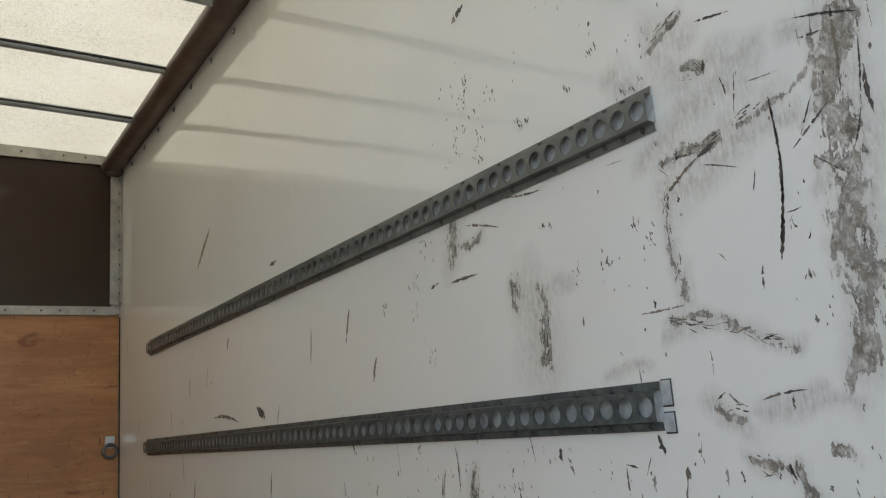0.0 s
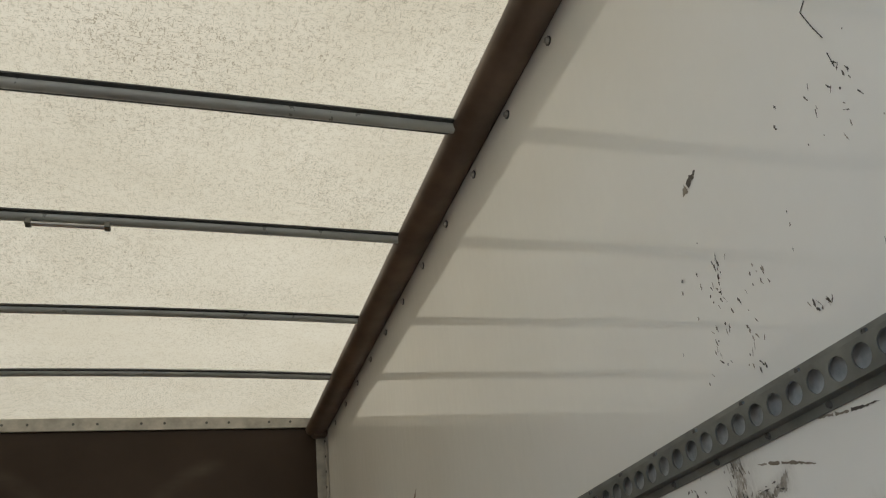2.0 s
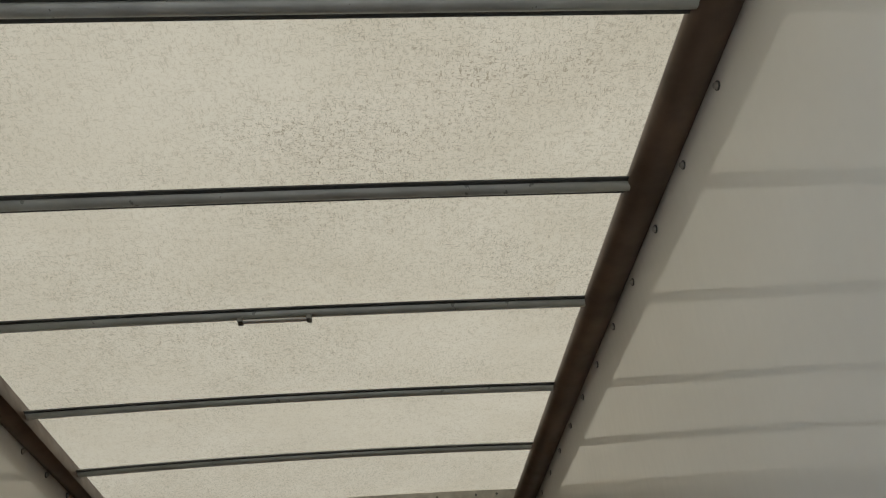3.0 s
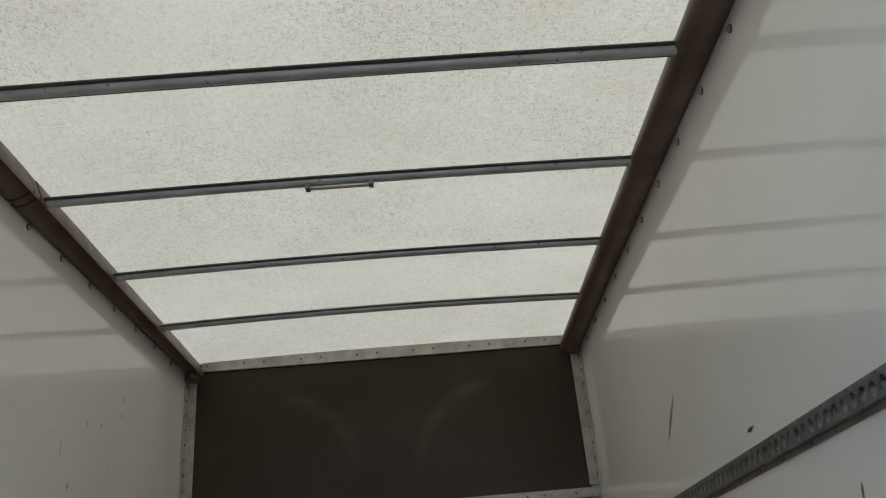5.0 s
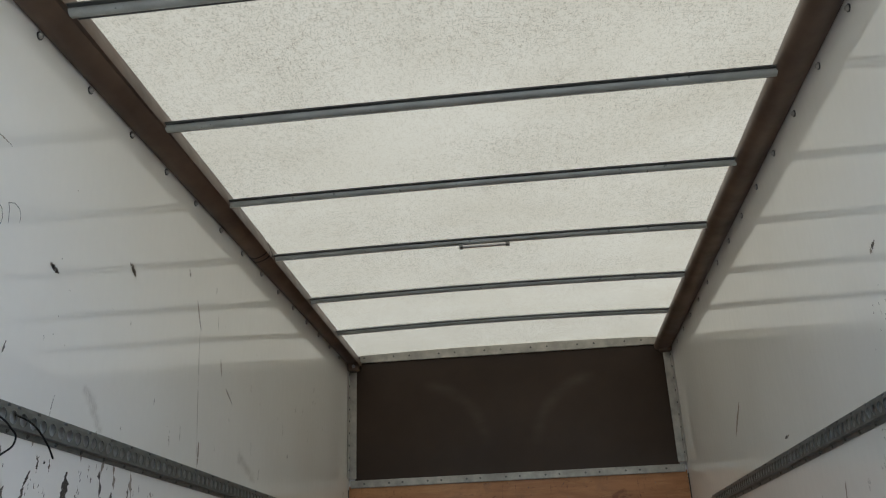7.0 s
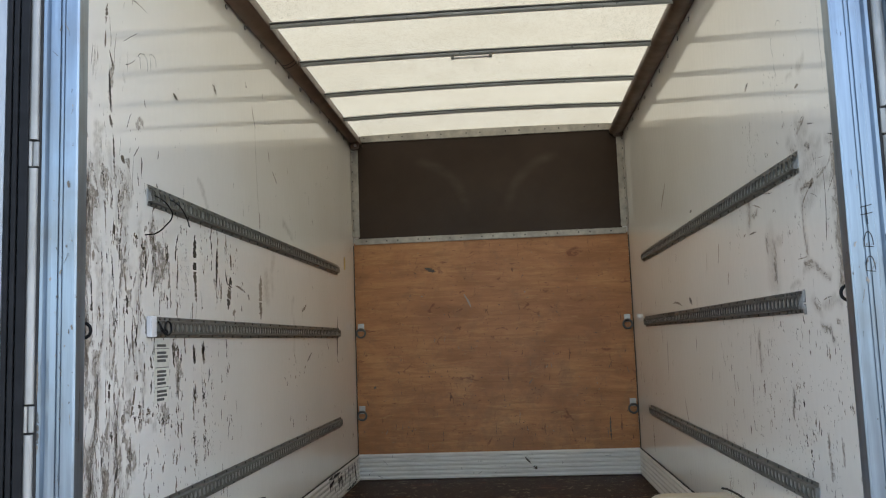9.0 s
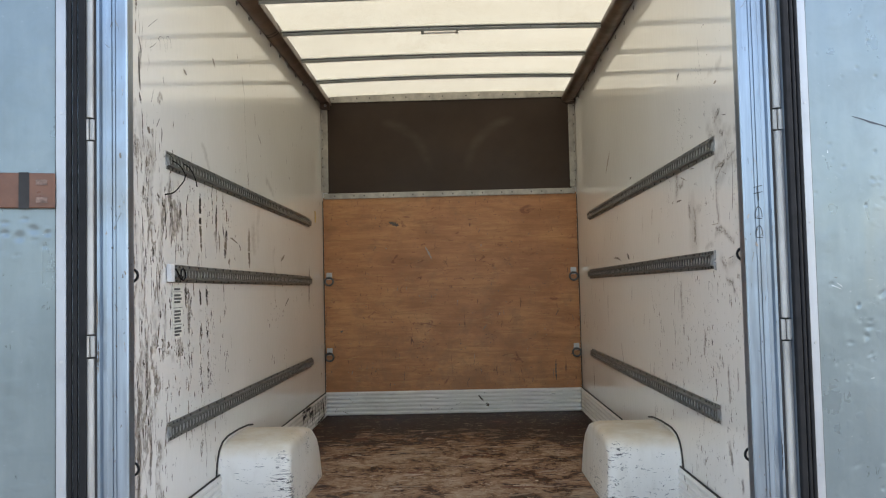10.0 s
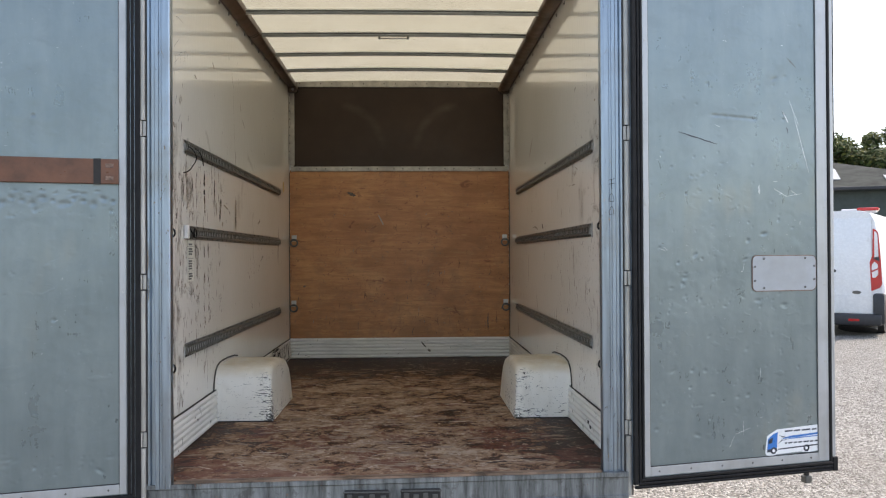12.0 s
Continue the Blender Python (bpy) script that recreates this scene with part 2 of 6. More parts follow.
def door_material():
    n = Nodes("dented_grey_aluminium_skin")
    v = n.coords()
    g = n.noise(1.8, v, 6, 0.6)
    run = n.noise(1.0, n.coords((12, 12, 2.6)), 6, 0.62)
    patch = n.noise(1.0, n.coords((6, 6, 8)), 6, 0.68, 0.6)
    col = n.ramp(g, [(0.3, (0.164, 0.206, 0.220)), (0.7, (0.224, 0.271, 0.284))])
    col = n.mix(n.ramp(run, [(0.42, 0.0), (0.72, 0.45)]), col, (0.272, 0.322, 0.334))
    col = n.mix(n.ramp(patch, [(0.50, 0.0), (0.70, 0.5)]), col, (0.168, 0.206, 0.216))
    smear = n.math("MULTIPLY", n.noise(1.0, n.coords((14, 14, 3)), 3, 0.5), n.ramp(n.noise(2.2, v, 2), [(0.48, 0.0), (0.66, 1.0)]))
    col = n.mix(n.ramp(smear, [(0.35, 0.0), (0.70, 0.35)]), col, (0.285, 0.29, 0.25))
    zone = n.math("MULTIPLY_ADD", n.noise(2.6, v, 4), 0.30, -0.15)
    # pale specks put into the colour for sky glints off small dents
    fleck = n.noise(1.0, n.coords((75, 75, 95)), 4, 0.65, 0.7)
    col = n.mix(n.ramp(n.math("ADD", fleck, zone), [(0.70, 0.0), (0.735, 0.75)]), col, (0.50, 0.545, 0.555))
    nick = n.noise(1.0, n.coords((120, 120, 60)), 3, 0.6, 1.2)
    col = n.mix(n.ramp(n.math("ADD", nick, zone), [(0.775, 0.0), (0.79, 0.8)]), col, (0.045, 0.05, 0.05))
    n.set(Base_Color=col, Metallic=0.55, Roughness=n.math("ADD", n.ramp(run, [(0.3, 0.24), (0.7, 0.34)]), n.ramp(patch, [(0.4, 0.0), (0.7, 0.09)])))
    wave = n.noise(4.0, v, 3)
    b = n.bump(wave, 0.35, 0.007)
    dimple = n.math("MULTIPLY", n.ramp(n.noise(13, v, 1), [(0.48, 0.0), (0.75, 1.0)]), n.ramp(n.noise(3.0, v, 3), [(0.42, 0.0), (0.6, 1.0)]))
    pimple = n.math("MULTIPLY", n.ramp(n.noise(1.0, n.coords((26, 26, 38)), 0, 0.5, 0.3), [(0.58, 0.0), (0.80, 1.0)]), n.ramp(n.noise(4.5, v, 2), [(0.48, 0.0), (0.66, 1.0)]))
    dimple = n.math("MULTIPLY_ADD", pimple, 0.55, dimple)
    n.bump(n.math("MULTIPLY_ADD", n.noise(70, v, 4), 0.05, dimple), 0.24, 0.004, b)
    return n.mat


def gravel_material():
    n = Nodes("pale_gravel")
    v = n.coords()
    a = n.add("TexVoronoi", {"Scale": 58.0, "Vector": v})
    cell, d = a.outputs["Color"], a.outputs["Distance"]
    bw = n.add("RGBToBW", {"Color": cell}).outputs[0]
    col = n.ramp(bw, [(0.15, (0.10, 0.092, 0.08)), (0.5, (0.24, 0.226, 0.203)), (0.85, (0.44, 0.42, 0.385))])
    col = n.mix(n.ramp(n.noise(0.35, v, 5), [(0.45, 0.0), (0.7, 0.55)]), col, (0.17, 0.152, 0.13))
    n.set(Base_Color=col, Roughness=0.9)
    n.bump(n.math("ADD", n.math("MULTIPLY", d, -1.0), n.math("MULTIPLY", bw, 0.5)), 0.9, 0.03)
    return n.mat


def upper_panel_material():
    n = Nodes("dark_brown_film_panel")
    v = n.coords()
    g = n.noise(2.0, v, 5, 0.6)
    col = n.ramp(g, [(0.3, (0.037, 0.0235, 0.0155)), (0.7, (0.056, 0.0365, 0.0250))])
    smudge = n.noise(1.0, n.coords((3, 1, 9)), 6, 0.6)
    arcs = None
    for sx in (-1, 1):
        p = n.add("VectorMath", {0: v, 1: (sx * 0.56, 0.0, 1.90)}, operation="SUBTRACT")
        r = n.add("VectorMath", {0: n.add("VectorMath", {0: p.outputs[0], 1: (1, 0, 1)}, operation="MULTIPLY").outputs[0]}, operation="LENGTH").outputs["Value"]
        ring = n.ramp(n.math("ABSOLUTE", n.math("SUBTRACT", r, 0.41)), [(0.0, 1.0), (0.06, 0.0)], "EASE")
        s = n.add("SeparateXYZ", {"Vector": p.outputs[0]})
        side = n.ramp(n.math("MULTIPLY", s.outputs[0], -sx), [(0.02, 0.0), (0.12, 1.0)])
        up = n.ramp(s.outputs[2], [(0.0, 0.0), (0.15, 1.0)])
        a = n.math("MULTIPLY", n.math("MULTIPLY", ring, side), up)
        arcs = a if arcs is None else n.math("MAXIMUM", arcs, a)
    col = n.mix(n.math("MULTIPLY", arcs, n.ramp(smudge, [(0.35, 0.06), (0.65, 0.26)])), col, (0.17, 0.14, 0.115))
    n.set(Base_Color=col, Roughness=n.ramp(smudge, [(0.3, 0.36), (0.7, 0.5)]), Specular_IOR_Level=0.22)
    return n.mat


def wheelbox_material():
    """Cream-white brushed-on paint, yellowed on top, chipped along the inner edge and at the foot."""
    n = Nodes("chipped_white_paint")
    v = n.coords()
    col = n.ramp(n.noise(5, v, 4), [(0.3, (0.82, 0.785, 0.70)), (0.7, (0.88, 0.855, 0.79))])
    top = n.add("MapRange", {"Value": n.axis("Z", v), "From Min": 0.27, "From Max": 0.335, "To Min": 0.0, "To Max": 0.8}).outputs[0]
    col = n.mix(n.math("MULTIPLY", top, n.ramp(n.noise(7, v, 5, 0.65), [(0.35, 0.3), (0.62, 1.0)])), col, (0.60, 0.49, 0.31))
    ax = n.math("ABSOLUTE", n.axis("X", v))
    edge = n.add("MapRange", {"Value": ax, "From Min": 0.69, "From Max": 0.80, "To Min": 0.085, "To Max": 0.0}).outputs[0]
    low = n.add("MapRange", {"Value": n.axis("Z", v), "From Min": 0.10, "From Max": 0.0, "To Min": 0.0, "To Max": 0.05}).outputs[0]
    side = n.add("MapRange", {"Value": n.axis("Y", v), "From Min": 1.56, "From Max": 1.50, "To Min": -0.10, "To Max": 0.0}).outputs[0]
    chip = n.noise(1.0, n.coords((34, 34, 58)), 8, 0.74, 0.9)
    line = n.noise(1.0, n.coords((18, 18, 130)), 6, 0.7, 0.6)
    zone = n.noise(4.0, v, 3, 0.5)
    here = n.math("ADD", n.math("ADD", edge, low), n.math("ADD", side, n.math("MULTIPLY_ADD", zone, 0.35, -0.175)))
    m = n.math("MAXIMUM", n.ramp(n.math("ADD", chip, here), [(0.640, 0.0), (0.648, 1.0)]), n.ramp(n.math("ADD", line, here), [(0.640, 0.0), (0.648, 1.0)]))
    grime = n.ramp(n.noise(1.0, n.coords((14, 14, 4)), 7, 0.7), [(0.5, 0.0), (0.72, 0.35)])
    col = n.mix(grime, col, (0.56, 0.52, 0.43))
    col = n.mix(n.math("MULTIPLY", m, 0.95), col, (0.045, 0.042, 0.04))
    n.set(Base_Color=col, Roughness=0.36)
    n.bump(n.math("MULTIPLY_ADD", m, -0.5, n.noise(14, v, 4)), 0.18, 0.006)
    return n.mat


def sill_material():
    """Dull metal with dark runs of grime down it and a few rust specks."""
    n = Nodes("grimy_sill_metal")
    v = n.coords()
    runs = n.noise(1.0, n.coords((24, 3, 2.5)), 7, 0.68, 0.3)
    spots = n.noise(16, v, 7, 0.72)
    col = n.ramp(runs, [(0.34, (0.055, 0.055, 0.052)), (0.48, (0.16, 0.168, 0.166)), (0.66, (0.29, 0.305, 0.305))])
    col = n.mix(n.ramp(spots, [(0.54, 0.0), (0.64, 0.7)]), col, (0.085, 0.08, 0.074))
    col = n.mix(n.ramp(n.noise(30, v, 5, 0.7), [(0.64, 0.0), (0.69, 0.6)]), col, (0.24, 0.12, 0.07))
    n.set(Base_Color=col, Metallic=0.3, Roughness=n.ramp(runs, [(0.3, 0.65), (0.7, 0.45)]))
    n.bump(spots, 0.15, 0.003)
    return n.mat


M_ROOF = roof_material()
M_PLY = ply_material()
M_FLOOR = floor_material()
M_DOOR = door_material()
M_GRAVEL = gravel_material()
M_PANEL = upper_panel_material()
M_BOX = wheelbox_material()
M_ALU = brushed("weathered_aluminium", (0.352, 0.422, 0.500), 0.32, 0.65, (45, 45, 2.2), 0.92, 0.62)
M_ALU_PALE = brushed("pale_aluminium_trim", (0.68, 0.68, 0.67), 0.42, 0.3, (40, 40, 40), 0.55)
M_COLUMN = brushed("grimy_hinge_tube", (0.53, 0.515, 0.48), 0.45, 0.7, (30, 30, 3), 0.45, 0.6)
M_TRIM = brushed("grimy_pale_strip", (0.56, 0.53, 0.47), 0.45, 0.75, (14, 14, 14), 0.35, 0.55)
M_KICK = brushed("ribbed_kick_aluminium", (0.86, 0.845, 0.80), 0.42, 0.22, (3, 3, 60), 0.12)
M_GALV = plain("galvanised_steel", (0.175, 0.178, 0.164), 0.40, 0.45, 0.20, 22, 0.05)
M_GALV_DULL = plain("grimy_galvanised_steel", (0.105, 0.118, 0.118), 0.38, 0.45, 0.45, 60, 0.12)
M_BOW = plain("zinc_tube", (0.43, 0.45, 0.43), 0.34, 0.4, 0.15, 9)
M_FLANGE = plain("dark_flange", (0.075, 0.080, 0.078), 0.55, 0.3, 0.2, 12)
M_CANT = plain("brown_painted_rail", (0.13, 0.088, 0.062), 0.42, 0.1, 0.3, 6, 0.05)
M_RUBBER = plain("black_rubber", (0.009, 0.009, 0.010), 0.6, 0, 0.3, 20, 0.0, 0.25)
M_DARK = plain("dark_gap", (0.03, 0.028, 0.026), 0.8)
M_BOLT = plain("bolt_steel", (0.45, 0.45, 0.44), 0.35, 0.85)
M_RIVET = plain("grey_rivet", (0.085, 0.085, 0.08), 0.32, 0.6, 0.3, 90)
M_BACK = plain("hole_shade_and_grime", (0.46, 0.47, 0.46), 0.5, 0.0, 0.3, 55, 0.1)
M_TAB = plain("clouded_tab", (0.43, 0.44, 0.43), 0.45, 0, 0.25, 60)
M_RING = plain("dull_steel_ring", (0.13, 0.13, 0.125), 0.42, 0.8)
M_OUTER = plain("white_outer_skin", (0.75, 0.75, 0.74), 0.35)
M_SILL = sill_material()
M_STRIP = plain("rust_edged_strip", (0.24, 0.165, 0.12), 0.5, 0.4, 0.75, 7, 0.1)
M_WOOD = plain("brown_varnished_strip", (0.13, 0.052, 0.027), 0.35, 0, 0.35, 14, 0.05)


def scuff_material():
    n = Nodes("scuff_marks")
    g = n.add("NewGeometry")
    col = n.ramp(g.outputs["Random Per Island"], [(0.0, (0.028, 0.023, 0.018)), (0.4, (0.085, 0.066, 0.048)), (0.75, (0.21, 0.165, 0.115)), (1.0, (0.37, 0.32, 0.26))])
    hole = n.ramp(n.noise(1.0, n.coords((260, 260, 200)), 5, 0.7, 0.4), [(0.33, 0.0), (0.40, 1.0)])
    n.set(Base_Color=n.mix(n.math("MULTIPLY", n.noise(160, n.coords(), 4), 0.25), col, (0.3, 0.28, 0.25)), Roughness=0.7, Alpha=hole)
    return n.mat


M_SCUFF = scuff_material()
M_PLATE = brushed("pale_cover_plate", (0.40, 0.43, 0.47), 0.36, 0.3, (9, 9, 14), 0.35)
M_CLAMP = brushed("dull_clamp_strip", (0.46, 0.475, 0.49), 0.40, 0.45, (30, 30, 3), 0.5)
M_RUST = plain("rusty_plate", (0.20, 0.13, 0.10), 0.5, 0.5, 0.5, 80)
M_WHITE = plain("white_tape", (0.8, 0.8, 0.8), 0.4, 0, 0.05)
M_YELLOW = plain("yellow_stain", (0.45, 0.33, 0.08), 0.6, 0, 0.2)
M_CHASSIS = plain("black_chassis", (0.03, 0.03, 0.03), 0.6)

# ---- mesh helpers ----


def box(bm, x0, x1, y0, y1, z0, z1, bevel=0.0):
    r = bmesh.ops.create_cube(bm, size=1.0, matrix=Matrix.Translation(((x0 + x1) / 2, (y0 + y1) / 2, (z0 + z1) / 2)) @ Matrix.Diagonal((x1 - x0, y1 - y0, z1 - z0, 1)))
    if bevel:
        es = list({e for v in r["verts"] for e in v.link_edges})
        bmesh.ops.bevel(bm, geom=es, offset=bevel, segments=2, affect="EDGES", profile=0.5)
    return bm


def cyl(bm, p, q, r, seg=12, r2=None):
    p, q = Vector(p), Vector(q)
    d = q - p
    m = Matrix.Translation((p + q) / 2) @ d.to_track_quat("Z", "Y").to_matrix().to_4x4()
    bmesh.ops.create_cone(bm, cap_ends=True, segments=seg, radius1=r, radius2=r if r2 is None else r2, depth=d.length, matrix=m)
    return bm


def extrude(bm, profile, place0, place1, closed=True):
    """Sweeps a 2D profile between two places; place(u, v) gives a point."""
    a = [bm.verts.new(place0(u, v)) for u, v in profile]
    b = [bm.verts.new(place1(u, v)) for u, v in profile]
    n = len(profile)
    for i in range(n if closed else n - 1):
        j = (i + 1) % n
        bm.faces.new((a[i], a[j], b[j], b[i]))
    if closed:
        bm.faces.new(a[::-1])
        bm.faces.new(b)
    return bm


def mesh_of(name, bm, material, smooth=False):
    bmesh.ops.recalc_face_normals(bm, faces=bm.faces[:])
    me = bpy.data.meshes.new(name)
    bm.to_mesh(me)
    bm.free()
    me.materials.append(material)
    if smooth:
        me.polygons.foreach_set("use_smooth", [True] * len(me.polygons))
        me.set_sharp_from_angle(angle=radians(38))
    return me


def part(name, bm, material, parent=None, label="", smooth=False):
    ob = new(name, mesh_of(name, bm, material, smooth))
    if parent is not None:
        ob.parent = parent
    if label:
        tagged(ob, label)
    return ob


def thing(name, label, category, group="", kind="", at=(0, 0, 0), turn=0.0):
    ob = new(name)
    ob.empty_display_size = 0.05
    ob.location = at
    ob.rotation_euler = (0, 0, radians(turn))
    return tagged(ob, label, category, group, kind)


# ---- plan ----
HALF = 1.0            # inner half width
FRONT = 4.34          # bulkhead
TOP = 2.52            # wall top
GROUND = -0.53
FLOOR = 0.017         # top of the load floor
REAR_L, REAR_R = 0.165, 0.280


def rear(x):
    """Where the rear frame stands, at x."""
    return 0.213 + 0.046 * x


# ---- ground ----
bm = bmesh.new()
bmesh.ops.create_grid(bm, x_segments=2, y_segments=2, size=600)
ground = part("ground", bm, M_GRAVEL)
ground.location.z = GROUND
tagged(ground, "pale grey gravel yard with damp patches", "ground", kind="structure")

# ---- load floor ----
bm = bmesh.new()
box(bm, -HALF, HALF, 0.20, FRONT, FLOOR - 0.03, FLOOR)
for v in bm.verts:
    if v.co.y < 1:
        v.co.y = rear(v.co.x) + 0.061
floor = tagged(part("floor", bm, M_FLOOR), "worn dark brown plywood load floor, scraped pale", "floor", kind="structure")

# ---- side walls ----


class Wear:
    """Rubbed patches, smears and scratches of one wall, each from (y, z) to (y, z) with a width."""

    def __init__(self, seed, bad=0.0):
        self.rubs, self.smears, self.strips, self.bad = [], [], [], bad
        self.rng = random.Random(seed)

    def rub(self, *a):
        self.rubs.append(a)

    def smear(self, *a):
        self.smears.append(a)

    def scratch(self, y0, z0, y1, z1, w):
        """A ragged stroke, broken here and there."""
        rng = self.rng
        length = math.hypot(y1 - y0, z1 - z0)
        n = max(6, min(36, int(length / 0.0035)))
        dy, dz = (y1 - y0) / max(length, 1e-6), (z1 - z0) / max(length, 1e-6)
        bend = rng.uniform(-0.04, 0.04) * length
        run = []
        for i in range(n + 1):
            f = i / n
            side = bend * math.sin(math.pi * f) + rng.uniform(-0.12, 0.12) * w
            h = 0.5 * w * rng.uniform(0.35 if w < 0.008 else 0.65, 1.15) * min(1.0, 0.2 + 3.0 * min(f, 1 - f) * rng.uniform(0.5, 1.5))
            y, z = y0 + dy * length * f - dz * side, z0 + dz * length * f + dy * side
            run.append(((y - dz * h, z + dy * h), (y + dz * h, z - dy * h)))
            if n > 6 and rng.random() < 0.06:
                self.strips.append(run)
                run = []
        self.strips.append(run)

    def brush(self, y0, z0, y1, z1, w):
        """A dragged scuff: many thin broken strokes side by side over a faint smear."""
        rng = self.rng
        length = max(math.hypot(y1 - y0, z1 - z0), 1e-4)
        dy, dz = (y1 - y0) / length, (z1 - z0) / length
        self.smears.append((y0, z0, y1, z1, w * 1.3))
        self.rubs.append((y0, z0, y1, z1, w * 0.55))
        for _ in range(int(3 + w * length / 0.00009)):
            o, f = rng.gauss(0, 0.30) * w, rng.uniform(-0.08, 0.9)
            k = min(rng.uniform(0.05, 0.32) * length, (1.08 - f) * length)
            y, z = y0 + dy * f * length - dz * o, z0 + dz * f * length + dy * o
            a = math.atan2(dz, dy) + rng.gauss(0, 0.22)
            self.scratch(y, z, y + k * math.cos(a), z + k * math.sin(a), rng.uniform(0.0008, 0.0028))

    def flecks(self, y0, z0, y1, z1, w):
        """A scatter of short dark dashes along a line."""
        rng = self.rng
        length = math.hypot(y1 - y0, z1 - z0)
        for _ in range(int(4 + (length + w) * 90)):
            f, o = rng.random(), rng.gauss(0, 0.45) * w
            y, z = y0 + (y1 - y0) * f + o, z0 + (z1 - z0) * f + rng.gauss(0, 0.3) * w
            k, a = rng.uniform(0.003, 0.014), rng.gauss(1.4, 0.35)
            self.scratch(y, z, y + k * math.cos(a), z + k * math.sin(a), rng.uniform(0.001, 0.0038))

    def chip(self, y, z, r, tall):
        """A small ragged chip."""
        rng = self.rng
        k = rng.randint(5, 8)
        a = rng.uniform(-0.3, 0.3)
        run = []
        for i in range(k + 1):
            f = 2 * i / k - 1
            w = r * math.sqrt(max(0.02, 1 - f * f)) * rng.uniform(0.1, 1.1)
            c, h = rng.uniform(-0.55, 0.55) * r, f * r * tall
            pts = ((c - w, h), (c + w, h + rng.uniform(-0.3, 0.3) * r))
            run.append(tuple((y + p * math.cos(a) - q * math.sin(a), z + p * math.sin(a) + q * math.cos(a)) for p, q in pts))
        self.strips.append(run)

    def chips(self, count, y0, y1, z0, z1, power=1.0, largest=0.008, tall=2.0):
        """Chips and flecks, thicker on the ground towards y0, in loose clusters."""
        rng = self.rng
        while count > 0:
            y, z = y0 + (y1 - y0) * rng.random() ** power, rng.uniform(z0, z1)
            n = rng.choice((1, 1, 2, 3, 6))
            spread = 0.006 * n
            for _ in range(n):
                self.chip(y + rng.gauss(0, spread), z + rng.gauss(0, spread * 2.2), 0.0012 + largest * rng.random() ** 3, rng.uniform(0.7, 1.7) * tall)
            count -= n

    def sprinkle(self, count, y0, y1, z0, z1, longest, power=1.0, lean=0.12, widest=0.007):
        """Chance scratches, mostly upright, thicker on the ground towards y0."""
        rng = self.rng
        for _ in range(count):
            y = y0 + (y1 - y0) * rng.random() ** power
            z = rng.uniform(z0, z1)
            k = longest * rng.random() ** 2.2 + 0.008
            a = math.pi / 2 + rng.gauss(0, lean)
            self.scratch(y, z, y + k * math.cos(a), z + k * math.sin(a), rng.uniform(0.0015, widest))

    def chance_rubs(self, count, y0, y1, z0, z1, longest, widest):
        rng = self.rng
        for _ in range(count):
            y, z = rng.uniform(y0, y1), rng.uniform(z0, z1)
            k = rng.uniform(0.04, longest)
            self.rub(y, z, y + rng.uniform(-0.01, 0.01), z - k, rng.uniform(0.008, widest))


